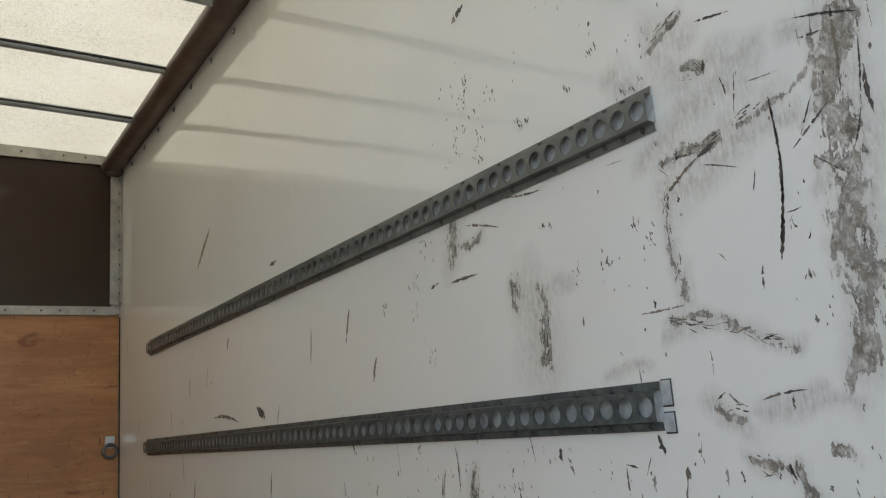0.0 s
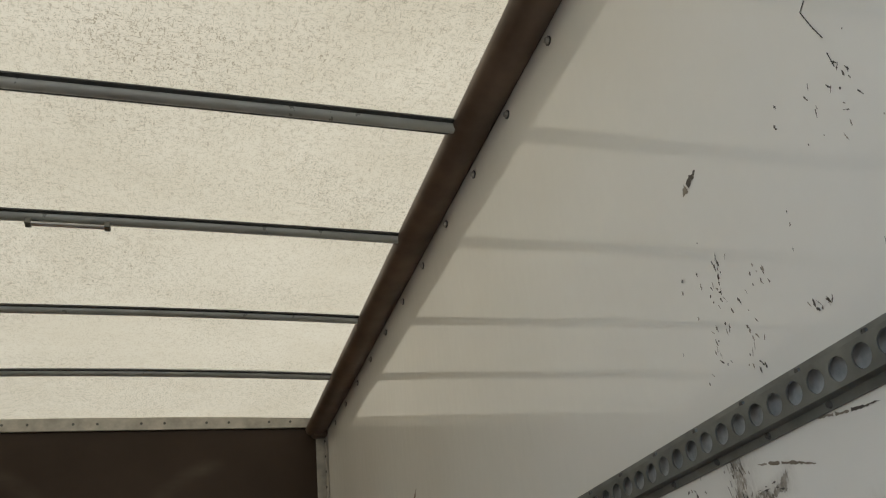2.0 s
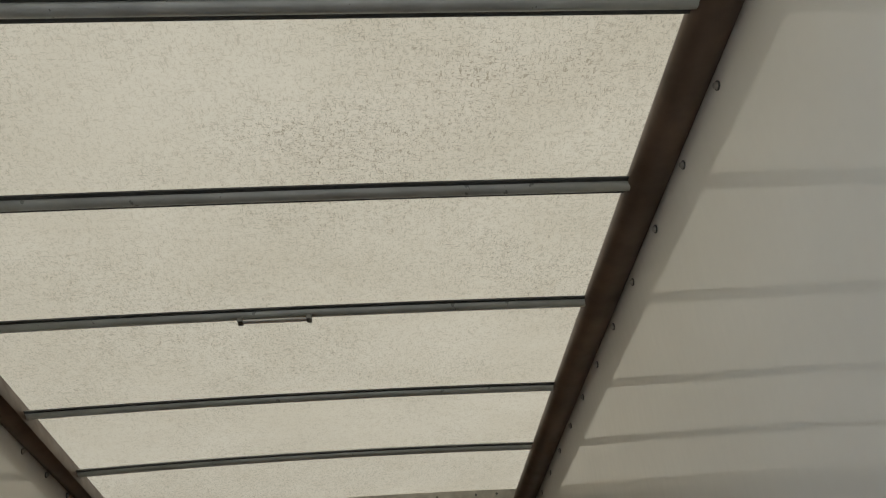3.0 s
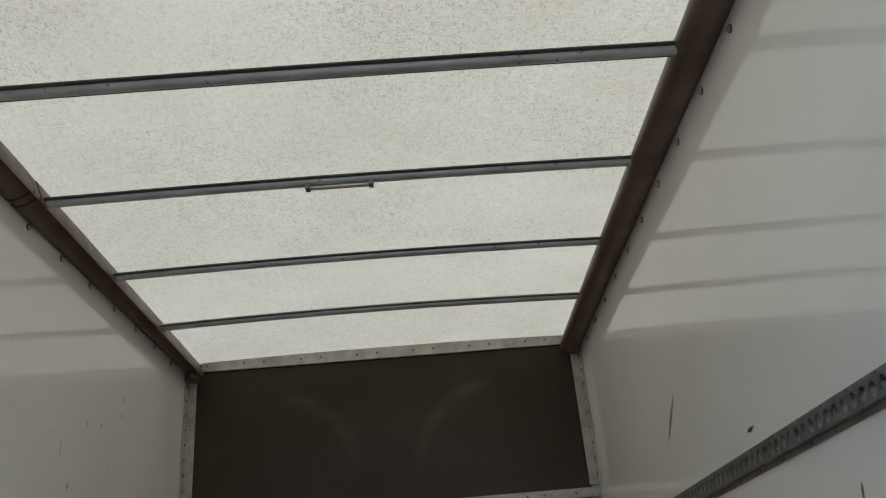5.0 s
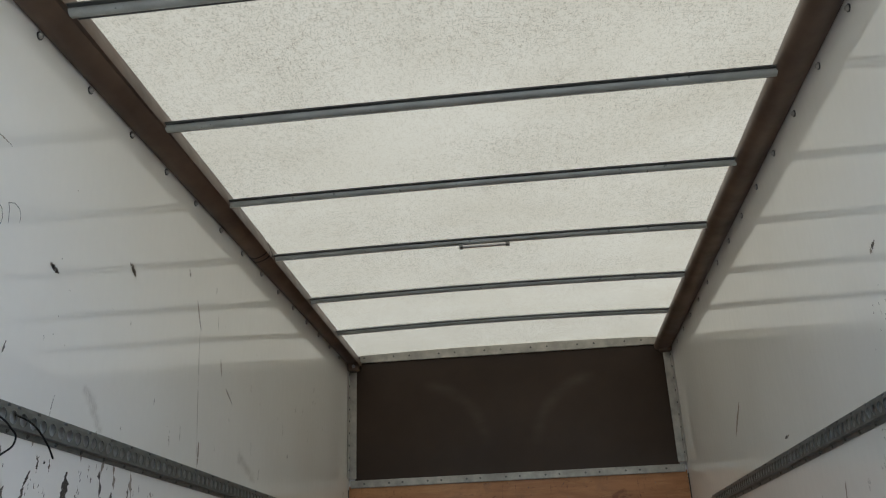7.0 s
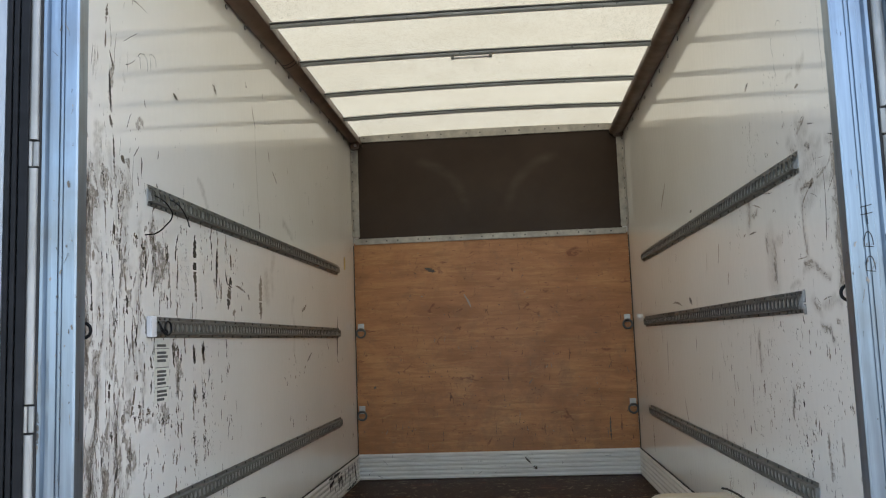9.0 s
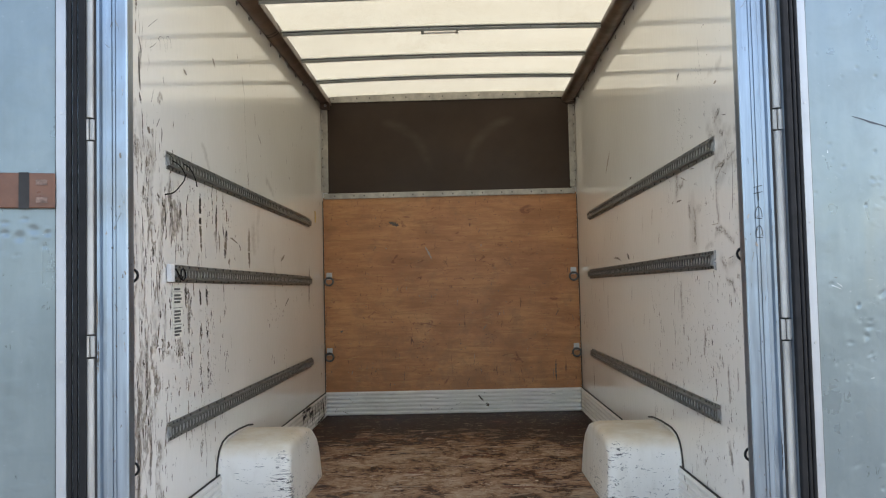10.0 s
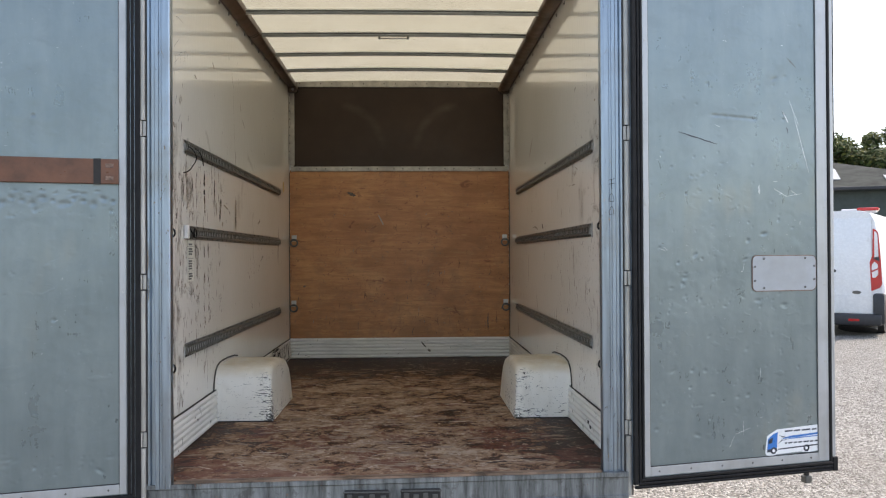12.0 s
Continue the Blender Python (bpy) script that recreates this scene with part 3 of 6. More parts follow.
def side_wall(name, s, worn):
    back = 0.222 if s < 0 else 0.338
    ys = np.concatenate([np.arange(back, 0.96, 0.005), np.arange(0.96, 1.6, 0.008), np.arange(1.6, FRONT + 0.03, 0.03), [FRONT + 0.03]])
    zs = np.concatenate([np.arange(-0.03, 0.9, 0.0095), np.arange(0.9, 1.65, 0.006), np.arange(1.65, 2.2, 0.0095), np.arange(2.2, TOP, 0.03), [TOP]])
    Y, Z = np.meshgrid(ys, zs, indexing="ij")

    gen = np.random.default_rng(7)
    wy, wz = np.zeros_like(Y), np.zeros_like(Y)
    for wl in (0.02, 0.03, 0.045, 0.07, 0.12, 0.2):
        for w_ in (wy, wz):
            a1, p1, a2, p2 = gen.uniform(0, 6.28, 4)
            w_ += (0.030 if s > 0 else 0.055) * wl * (np.sin((Y * math.cos(a1) + Z * math.sin(a1)) * 6.28 / wl + p1) + np.sin((Y * math.cos(a2) + Z * math.sin(a2)) * 6.28 / wl + p2))
    gaps = np.zeros_like(Y)
    for wl in (0.025, 0.04, 0.06, 0.09):
        a1, p1, a2, p2 = gen.uniform(0, 6.28, 4)
        gaps += np.sin((Y * math.cos(a1) + Z * math.sin(a1)) * 6.28 / wl + p1) * np.sin((Y * math.cos(a2) + Z * math.sin(a2)) * 6.28 / wl + p2)

    def field(items, core):
        f = np.zeros_like(Y)
        for y0, z0, y1, z1, w in items:
            d = np.array([y1 - y0, z1 - z0])
            k = np.clip(((Y + wy - y0) * d[0] + (Z + wz - z0) * d[1]) / max(float(d @ d), 1e-9), 0, 1)
            r = np.hypot(Y + wy - y0 - k * d[0], Z + wz - z0 - k * d[1])
            f = np.maximum(f, np.clip(1.0 - (r / (0.5 * w + 0.004) - core) / (1.6 - core), 0, 1))
        return f

    rub, smear = np.clip(field(worn.rubs, 0.15 if s > 0 else 0.12) * (0.80 + (0.11 if s > 0 else 0.16) * gaps), 0, 1), field(worn.smears, 0.0) * 0.8
    a, c = len(ys), len(zs)
    co = np.stack([np.full(Y.size, s * HALF), Y.ravel(), Z.ravel()], 1)
    i = np.arange(a * c).reshape(a, c)
    quads = np.stack([i[:-1, :-1], i[1:, :-1], i[1:, 1:], i[:-1, 1:]], -1).reshape(-1, 4)
    if s > 0:
        quads = quads[:, ::-1]
    me = bpy.data.meshes.new(name)
    me.from_pydata(co.tolist(), [], quads.tolist())
    me.materials.append(M_WALL)
    col = me.color_attributes.new("wear", "FLOAT_COLOR", "POINT")
    rgba = np.ones((Y.size, 4), np.float32)
    worst = np.clip((worn.bad - Y) / 0.45, 0, 1) * np.clip((2.25 - Z) / 0.5, 0, 1)
    rgba[:, 0], rgba[:, 1], rgba[:, 2] = rub.ravel(), smear.ravel(), worst.ravel()
    col.data.foreach_set("color", rgba.ravel())
    ob = tagged(new(name, me), "glossy white moulded van wall, scuffed and scratched near the doors", "wall", kind="structure")
    bm = bmesh.new()
    box(bm, *sorted((s * (HALF + 0.002), s * (HALF + 0.034))), back, FRONT + 0.03, -0.10, TOP)
    part("outer_skin", bm, M_OUTER, ob)
    # scratches, a hair proud of the wall
    verts, faces = [], []
    for run in worn.strips:
        for j, pair in enumerate(run):
            verts += [(s * (HALF - 0.0006), y, z) for y, z in pair]
            if j:
                k = len(verts)
                faces.append((k - 4, k - 3, k - 1, k - 2))
    me = bpy.data.meshes.new("scuff_marks")
    me.from_pydata(verts, [], faces)
    me.materials.append(M_SCUFF)
    sc = new("scuff_marks", me)
    sc.parent = ob
    tagged(sc, "dark scratches and scuffs in the white skin", kind="stuff")
    return ob


right = Wear(3, 0.78)
right.rub(0.514, 1.502, 0.526, 1.423, 0.029)
right.rub(0.528, 1.431, 0.549, 1.310, 0.031)
right.rub(0.539, 1.284, 0.548, 1.201, 0.045)
right.rub(0.517, 1.506, 0.539, 1.299, 0.012)
right.rub(0.552, 1.475, 0.556, 1.330, 0.008)
right.rub(0.572, 1.318, 0.531, 1.311, 0.014)
right.rub(0.542, 1.186, 0.557, 1.083, 0.029)
right.rub(0.570, 1.094, 0.579, 1.049, 0.009)
right.brush(0.806, 1.393, 0.709, 1.406, 0.010)
right.brush(0.680, 1.415, 0.629, 1.428, 0.013)
right.rub(0.629, 1.428, 0.537, 1.442, 0.006)
right.brush(0.812, 1.358, 0.807, 1.306, 0.006)
right.brush(0.807, 1.306, 0.799, 1.251, 0.008)
right.brush(0.799, 1.235, 0.796, 1.204, 0.014)
right.brush(0.828, 1.177, 0.727, 1.154, 0.013)
right.brush(0.736, 1.150, 0.656, 1.131, 0.010)
right.brush(0.752, 1.512, 0.711, 1.498, 0.021)
right.brush(0.806, 1.577, 0.744, 1.599, 0.018)
right.brush(0.767, 1.056, 0.724, 1.051, 0.016)
right.brush(0.727, 0.994, 0.691, 0.974, 0.015)
right.rub(0.616, 0.998, 0.582, 0.990, 0.012)
right.brush(1.099, 1.279, 1.092, 1.224, 0.023)
right.brush(1.100, 1.225, 1.100, 1.151, 0.029)
right.brush(1.345, 1.444, 1.349, 1.370, 0.041)
right.brush(1.314, 1.395, 1.263, 1.395, 0.012)
right.brush(0.677, 0.983, 0.660, 0.950, 0.014)
right.smear(1.168, 1.277, 1.027, 1.271, 0.025)
right.smear(1.124, 1.268, 1.112, 1.152, 0.093)
right.smear(0.806, 1.389, 0.601, 1.397, 0.035)
right.smear(0.616, 1.043, 0.564, 1.042, 0.011)
right.smear(0.947, 1.113, 0.888, 1.126, 0.013)
right.smear(0.694, 1.058, 0.610, 1.069, 0.011)
right.smear(0.524, 1.492, 0.528, 1.239, 0.054)
right.smear(0.793, 1.554, 0.742, 1.490, 0.049)
right.scratch(0.795, 1.701, 0.757, 1.702, 0.009)
right.smear(0.862, 1.748, 0.828, 1.749, 0.012)
right.smear(0.762, 1.752, 0.711, 1.763, 0.02)
right.scratch(0.627, 1.428, 0.624, 1.334, 0.004)
right.scratch(0.624, 1.334, 0.643, 1.238, 0.005)
right.scratch(0.693, 1.481, 0.686, 1.452, 0.003)
right.scratch(0.605, 1.353, 0.553, 1.393, 0.004)
right.scratch(0.744, 1.376, 0.684, 1.354, 0.002)
right.scratch(0.577, 1.509, 0.500, 1.482, 0.004)
right.scratch(0.575, 1.482, 0.546, 1.479, 0.004)
right.scratch(0.883, 1.195, 0.799, 1.196, 0.004)
right.scratch(0.661, 1.345, 0.668, 1.319, 0.002)
right.scratch(0.671, 1.225, 0.674, 1.195, 0.004)
right.scratch(0.628, 1.280, 0.606, 1.282, 0.002)
right.scratch(0.701, 1.063, 0.638, 1.071, 0.004)
right.scratch(0.678, 0.987, 0.671, 0.970, 0.004)
right.scratch(0.504, 1.455, 0.514, 1.379, 0.003)
right.scratch(0.514, 1.379, 0.530, 1.331, 0.003)
right.scratch(1.364, 1.329, 1.273, 1.330, 0.007)
right.scratch(1.302, 1.428, 1.196, 1.400, 0.005)
right.scratch(1.197, 1.455, 1.074, 1.434, 0.005)
right.scratch(1.436, 1.331, 1.406, 1.337, 0.008)
right.scratch(1.001, 1.209, 1.002, 1.195, 0.004)
right.scratch(2.867, 1.801, 3.022, 1.683, 0.021)
right.scratch(2.853, 1.145, 2.615, 1.121, 0.012)
right.scratch(2.447, 1.155, 2.381, 1.122, 0.027)
right.scratch(2.308, 1.556, 2.254, 1.558, 0.011)
right.scratch(0.679, 1.426, 0.670, 1.479, 0.002)
right.scratch(0.655, 1.458, 0.608, 1.454, 0.002)
right.scratch(1.246, 1.857, 1.289, 1.839, 0.015)
right.scratch(0.718, 1.571, 0.663, 1.560, 0.004)
right.flecks(1.493, 1.367, 1.506, 1.255, 0.027)
right.flecks(1.454, 1.225, 1.452, 1.184, 0.039)
right.flecks(1.438, 1.426, 1.435, 1.403, 0.039)
right.flecks(1.165, 1.311, 1.158, 1.293, 0.022)
right.flecks(1.005, 1.290, 1.003, 1.258, 0.015)
right.flecks(0.940, 1.296, 0.933, 1.248, 0.017)
right.flecks(1.086, 1.373, 1.043, 1.362, 0.007)
right.flecks(0.625, 1.260, 0.618, 1.262, 0.010)
right.flecks(0.609, 1.202, 0.608, 1.194, 0.012)
right.flecks(0.877, 1.325, 0.869, 1.314, 0.011)
right.flecks(0.846, 1.313, 0.843, 1.275, 0.013)
right.flecks(1.266, 1.713, 1.268, 1.643, 0.016)
right.flecks(1.280, 1.624, 1.329, 1.561, 0.034)
right.flecks(1.187, 1.658, 1.181, 1.633, 0.020)
right.flecks(0.885, 1.524, 0.821, 1.522, 0.014)
right.flecks(1.636, 1.324, 1.613, 1.303, 0.026)
right.flecks(0.988, 1.574, 0.974, 1.573, 0.009)
right.flecks(1.133, 1.577, 1.081, 1.549, 0.010)
right.flecks(0.927, 1.612, 0.901, 1.614, 0.009)
right.flecks(0.917, 1.084, 0.875, 1.078, 0.009)
right.flecks(1.252, 0.948, 1.174, 0.946, 0.009)
right.flecks(1.065, 1.008, 1.059, 0.966, 0.008)
right.flecks(1.530, 1.025, 1.528, 1.002, 0.014)
right.sprinkle(40, 0.30, 0.91, 0.15, 2.1, 0.05, 1.0, 0.7, 0.0018)
for a in ((0.808, 1.346, 0.633, 1.428, 0.055), (0.745, 1.444, 0.673, 1.475, 0.05), (0.805, 1.598, 0.744, 1.557, 0.05), (0.848, 1.403, 0.725, 1.444, 0.04), (0.802, 1.362, 0.799, 1.196, 0.025),
          (0.704, 1.506, 0.642, 1.495, 0.03), (0.592, 1.371, 0.561, 1.402, 0.012), (0.770, 1.067, 0.724, 1.036, 0.03), (0.688, 1.056, 0.595, 1.045, 0.02), (0.596, 1.506, 0.509, 1.475, 0.02),
          (0.572, 1.299, 0.511, 1.289, 0.02), (0.542, 1.237, 0.554, 1.092, 0.05), (0.840, 1.166, 0.646, 1.134, 0.02), (0.887, 1.557, 0.826, 1.526, 0.03)):
    right.smear(*a)
for a in ((0.627, 1.428, 0.623, 1.361, 0.0045), (0.623, 1.361, 0.630, 1.289, 0.005), (0.630, 1.289, 0.645, 1.222, 0.006), (0.812, 1.346, 0.746, 1.387, 0.006), (0.746, 1.387, 0.710, 1.400, 0.008), (0.571, 1.408, 0.592, 1.366, 0.003),
          (0.770, 1.067, 0.754, 1.077, 0.003), (0.749, 1.075, 0.734, 1.060, 0.003), (0.945, 0.985, 0.943, 0.944, 0.004), (0.945, 0.988, 0.922, 0.983, 0.004)):
    right.scratch(*a)
right.chips(150, 0.30, 1.46, 0.25, 1.75, 1.3, 0.0022, 1.6)
right.sprinkle(60, 1.56, 4.20, 0.25, 1.5, 0.10, 1.0, 0.25, 0.012)
right.sprinkle(60, 1.06, 1.96, 0.2, 1.0, 0.10, 1.0, 0.25, 0.009)
right.sprinkle(60, 0.28, 0.51, 0.2, 2.2, 0.14, 1.0, 0.12, 0.011)
right.chance_rubs(10, 0.26, 0.76, 0.2, 1.0, 0.16, 0.03)
right.flecks(1.259, 1.710, 1.281, 1.628, 0.02)
right.flecks(1.200, 1.649, 1.252, 1.526, 0.03)
right.flecks(0.945, 1.813, 0.997, 1.710, 0.05)
right.flecks(1.008, 0.784, 1.062, 0.598, 0.10)
right.flecks(0.907, 0.679, 0.962, 0.420, 0.08)
right.scratch(3.738, 0.431, 3.725, 0.251, 0.03)
right.scratch(3.084, 0.945, 3.109, 0.724, 0.012)
right.scratch(2.705, 0.659, 2.611, 0.496, 0.010)
right.chips(150, 0.30, 0.96, 0.15, 1.9, 1.0, 0.0022, 1.6)
right.chips(200, 0.81, 1.41, 0.20, 1.0, 1.0, 0.004, 1.8)
right.sprinkle(24, 0.29, 0.58, 0.2, 2.2, 0.22, 1.0, 0.08, 0.006)
right.chance_rubs(8, 0.28, 0.52, 0.15, 1.9, 0.2, 0.016)
right.chips(170, 0.80, 1.9, 0.22, 1.02, 1.2, 0.0065, 2.2)
right.chips(110, 0.42, 0.85, 0.25, 1.0, 1.0, 0.006, 2.6)
for y, z0, z1 in ((1.22, 0.98, 0.70), (1.40, 0.80, 0.55), (0.95, 0.92, 0.72), (1.75, 0.72, 0.45), (0.70, 0.85, 0.50), (1.10, 0.60, 0.30)):
    right.flecks(y, z0, y + 0.03, z1, 0.05)
right.brush(1.165, 1.30, 1.160, 1.24, 0.02)
right.brush(1.33, 0.97, 1.335, 0.86, 0.02)
right.brush(1.02, 0.80, 1.03, 0.71, 0.018)
wall_right = side_wall("wall_right", 1, right)
left = Wear(5, 0.80)
left.scratch(0.537, 1.995, 0.528, 1.931, 0.015)
left.scratch(0.529, 1.909, 0.525, 1.857, 0.011)
left.scratch(0.551, 1.859, 0.581, 1.809, 0.009)
left.rub(0.548, 1.797, 0.567, 1.691, 0.022)
left.scratch(0.557, 1.672, 0.573, 1.634, 0.019)
left.smear(0.435, 1.703, 0.435, 1.677, 0.028)
left.rub(0.584, 1.794, 0.586, 1.762, 0.028)
left.scratch(0.684, 2.071, 0.801, 2.071, 0.006)
left.scratch(1.012, 1.866, 1.055, 1.857, 0.014)
left.scratch(1.400, 2.020, 1.443, 1.995, 0.020)
left.rub(0.722, 1.696, 0.757, 1.689, 0.027)
left.scratch(0.784, 1.784, 0.794, 1.754, 0.007)
left.rub(0.463, 1.433, 0.466, 1.340, 0.027)
left.scratch(0.579, 1.617, 0.586, 1.513, 0.010)
left.scratch(0.629, 1.565, 0.653, 1.546, 0.017)
left.rub(0.646, 1.504, 0.656, 1.356, 0.028)
left.rub(0.630, 1.310, 0.656, 1.176, 0.026)
left.rub(0.712, 1.338, 0.718, 1.320, 0.030)
left.rub(0.783, 1.324, 0.786, 1.288, 0.036)
left.rub(0.437, 1.278, 0.450, 1.166, 0.019)
left.scratch(0.473, 1.268, 0.470, 1.237, 0.016)
left.scratch(0.712, 1.578, 0.751, 1.621, 0.005)
left.rub(0.685, 1.545, 0.692, 1.464, 0.009)
left.rub(0.871, 1.360, 0.878, 1.303, 0.018)
left.rub(0.897, 1.305, 0.905, 1.225, 0.037)
left.rub(0.970, 1.306, 0.978, 1.194, 0.033)
left.scratch(1.053, 1.308, 1.052, 1.210, 0.012)
left.scratch(1.211, 1.399, 1.218, 1.200, 0.036)
left.smear(1.273, 1.608, 1.327, 1.520, 0.026)
left.flecks(1.271, 1.409, 1.279, 1.323, 0.017)
left.flecks(1.137, 1.291, 1.145, 1.253, 0.038)
left.flecks(1.379, 1.346, 1.389, 1.334, 0.018)
left.scratch(1.438, 1.373, 1.435, 1.218, 0.016)
left.rub(0.438, 1.144, 0.457, 0.886, 0.040)
left.rub(0.448, 0.879, 0.458, 0.841, 0.035)
left.rub(0.501, 1.014, 0.499, 0.939, 0.026)
left.smear(0.552, 1.018, 0.573, 0.984, 0.037)
left.scratch(0.571, 0.906, 0.568, 0.849, 0.012)
left.rub(0.615, 0.937, 0.618, 0.925, 0.022)
left.scratch(0.734, 0.884, 0.702, 0.795, 0.013)
left.rub(0.680, 0.828, 0.683, 0.748, 0.039)
left.rub(0.757, 0.831, 0.765, 0.758, 0.027)
left.scratch(0.608, 1.162, 0.616, 1.052, 0.006)
left.scratch(0.521, 1.177, 0.527, 1.013, 0.005)
left.scratch(0.657, 1.133, 0.662, 0.920, 0.005)
left.smear(0.714, 1.010, 0.716, 0.958, 0.016)
left.rub(1.046, 1.026, 1.061, 0.884, 0.038)
left.scratch(1.204, 0.987, 1.203, 0.937, 0.026)
left.flecks(1.203, 0.849, 1.203, 0.800, 0.035)
left.scratch(1.286, 1.004, 1.285, 0.966, 0.024)
left.flecks(1.297, 0.881, 1.296, 0.862, 0.035)
left.flecks(1.295, 0.830, 1.295, 0.792, 0.037)
left.scratch(1.084, 0.758, 1.092, 0.693, 0.012)
left.rub(0.956, 0.776, 0.957, 0.756, 0.053)
left.smear(0.793, 0.794, 0.891, 0.769, 0.010)
left.flecks(1.308, 0.739, 1.316, 0.663, 0.021)
left.flecks(1.045, 1.207, 1.046, 1.146, 0.018)
left.scratch(1.210, 1.216, 1.223, 1.156, 0.024)
left.flecks(1.435, 1.230, 1.440, 1.159, 0.023)
left.scratch(2.003, 1.605, 2.004, 1.519, 0.013)
left.scratch(1.441, 1.376, 1.435, 1.248, 0.024)
left.rub(1.435, 1.234, 1.441, 1.158, 0.023)
left.scratch(1.596, 1.370, 1.605, 1.304, 0.021)
left.scratch(1.604, 1.274, 1.568, 1.141, 0.046)
left.scratch(1.633, 1.142, 1.643, 1.125, 0.042)
left.scratch(1.658, 1.244, 1.785, 1.223, 0.011)
left.scratch(1.822, 1.218, 1.840, 1.191, 0.019)
left.scratch(2.008, 1.314, 2.011, 1.111, 0.049)
left.smear(2.218, 1.435, 2.193, 1.270, 0.042)
left.smear(2.107, 1.320, 2.100, 1.206, 0.029)
left.smear(2.425, 1.611, 2.587, 1.545, 0.026)
left.smear(2.571, 1.214, 2.598, 0.968, 0.029)
left.scratch(3.702, 1.172, 3.669, 0.875, 0.029)
left.scratch(2.757, 1.172, 2.863, 1.211, 0.019)
left.scratch(1.483, 1.244, 1.481, 1.166, 0.016)
left.flecks(1.669, 1.392, 1.665, 1.278, 0.018)
left.sprinkle(120, 0.24, 0.84, 0.12, 1.45, 0.16, 1.0, 0.12, 0.010)
left.sprinkle(55, 0.24, 0.70, 1.5, 2.2, 0.10, 1.3, 0.25, 0.004)
left.sprinkle(90, 0.85, 1.75, 0.25, 1.45, 0.08, 1.4, 0.15, 0.009)
left.sprinkle(60, 1.0, 4.2, 0.25, 2.1, 0.06, 1.0, 0.25, 0.006)
left.chance_rubs(60, 0.24, 0.62, 0.10, 1.55, 0.22, 0.022)
left.chance_rubs(16, 0.62, 0.82, 0.10, 1.4, 0.18, 0.016)
left.rub(1.267, 0.464, 1.271, 0.240, 0.016)
left.scratch(2.154, 1.930, 2.173, 1.870, 0.014)
left.scratch(3.822, 0.175, 3.858, 0.046, 0.02)
left.chips(240, 0.24, 0.86, 0.10, 1.60, 1.0, 0.008, 3.0)
left.chips(190, 0.85, 1.6, 0.35, 1.45, 1.5, 0.009, 3.0)
# dragged columns of scuffs by the post and broken rows of flakes further in
for y, z0, z1, w in ((0.345, 1.10, 0.72, 0.030), (0.385, 0.80, 0.40, 0.034), (0.425, 1.22, 0.95, 0.022), (0.47, 0.74, 0.34, 0.036), (0.505, 0.98, 0.70, 0.020), (0.545, 0.66, 0.30, 0.026), (0.60, 0.86, 0.62, 0.022), (0.655, 0.60, 0.38, 0.018), (0.36, 0.36, 0.12, 0.026), (0.44, 1.50, 1.30, 0.022), (0.70, 0.74, 0.60, 0.016)):
    left.brush(y, z0, y + left.rng.uniform(-0.015, 0.025), z1, w)
for y, z0, z1 in ((1.055, 1.03, 0.84), (1.062, 0.80, 0.70), (1.205, 0.99, 0.93), (1.205, 0.85, 0.78), (1.21, 0.74, 0.30), (1.292, 1.01, 0.95), (1.296, 0.88, 0.78), (1.30, 0.75, 0.58)):
    for _ in range(int(6 + 70 * (z0 - z1))):
        left.chip(y + left.rng.gauss(0, 0.008), left.rng.uniform(z1, z0), left.rng.uniform(0.002, 0.0085), left.rng.uniform(1.2, 3.2))
for y, z in ((0.80, 0.79), (0.93, 0.765), (0.98, 0.76), (0.86, 0.80), (0.73, 0.80)):
    for _ in range(9):
        left.chip(y + left.rng.gauss(0, 0.022), z + left.rng.gauss(0, 0.014), left.rng.uniform(0.003, 0.010), 0.8)
for y, z in ((2.45, 0.83), (2.62, 0.80), (2.60, 0.92), (2.75, 0.86), (3.4, 1.00), (3.7, 0.9), (2.9, 0.98)):
    for _ in range(5):
        left.chip(y + left.rng.gauss(0, 0.05), z + left.rng.gauss(0, 0.03), left.rng.uniform(0.003, 0.011), 1.0)
left.scratch(2.86, 0.90, 2.98, 0.95, 0.012)
for y, z, r in ((0.725, 1.338, 0.010), (0.735, 1.335, 0.008), (0.778, 1.312, 0.014), (0.790, 1.300, 0.012), (0.782, 1.288, 0.010), (0.52, 1.49, 0.009)):
    left.chip(y, z, r, 0.9)
left.chips(160, 1.0, 4.2, 0.25, 2.2, 1.2, 0.006, 2.0)
left.sprinkle(50, 0.24, 0.60, 0.1, 1.4, 0.30, 1.0, 0.05, 0.006)
for y, z0, z1 in ((1.07, 1.42, 1.12), (1.12, 1.40, 1.15), (1.30, 1.00, 0.60), (1.37, 0.98, 0.55), (1.22, 0.80, 0.50), (1.55, 1.40, 1.20)):
    left.flecks(y, z0, y + 0.02, z1, 0.03)
left.scratch(1.902, 2.074, 1.951, 1.980, 0.010)
left.scratch(1.942, 1.978, 2.001, 1.517, 0.004)
left.scratch(1.812, 2.159, 1.828, 2.136, 0.012)
left.scratch(1.411, 2.023, 1.443, 1.990, 0.010)
left.scratch(1.013, 1.869, 1.053, 1.856, 0.014)
left.scratch(0.550, 1.800, 0.565, 1.682, 0.014)
left.scratch(0.643, 1.568, 0.650, 1.547, 0.014)
left.scratch(2.220, 1.836, 2.302, 1.791, 0.008)
left.smear(1.267, 1.619, 1.335, 1.518, 0.012)
left.rub(0.739, 1.703, 0.733, 1.683, 0.030)
left.rub(0.562, 1.795, 0.580, 1.766, 0.030)
left.rub(0.461, 1.429, 0.462, 1.349, 0.025)
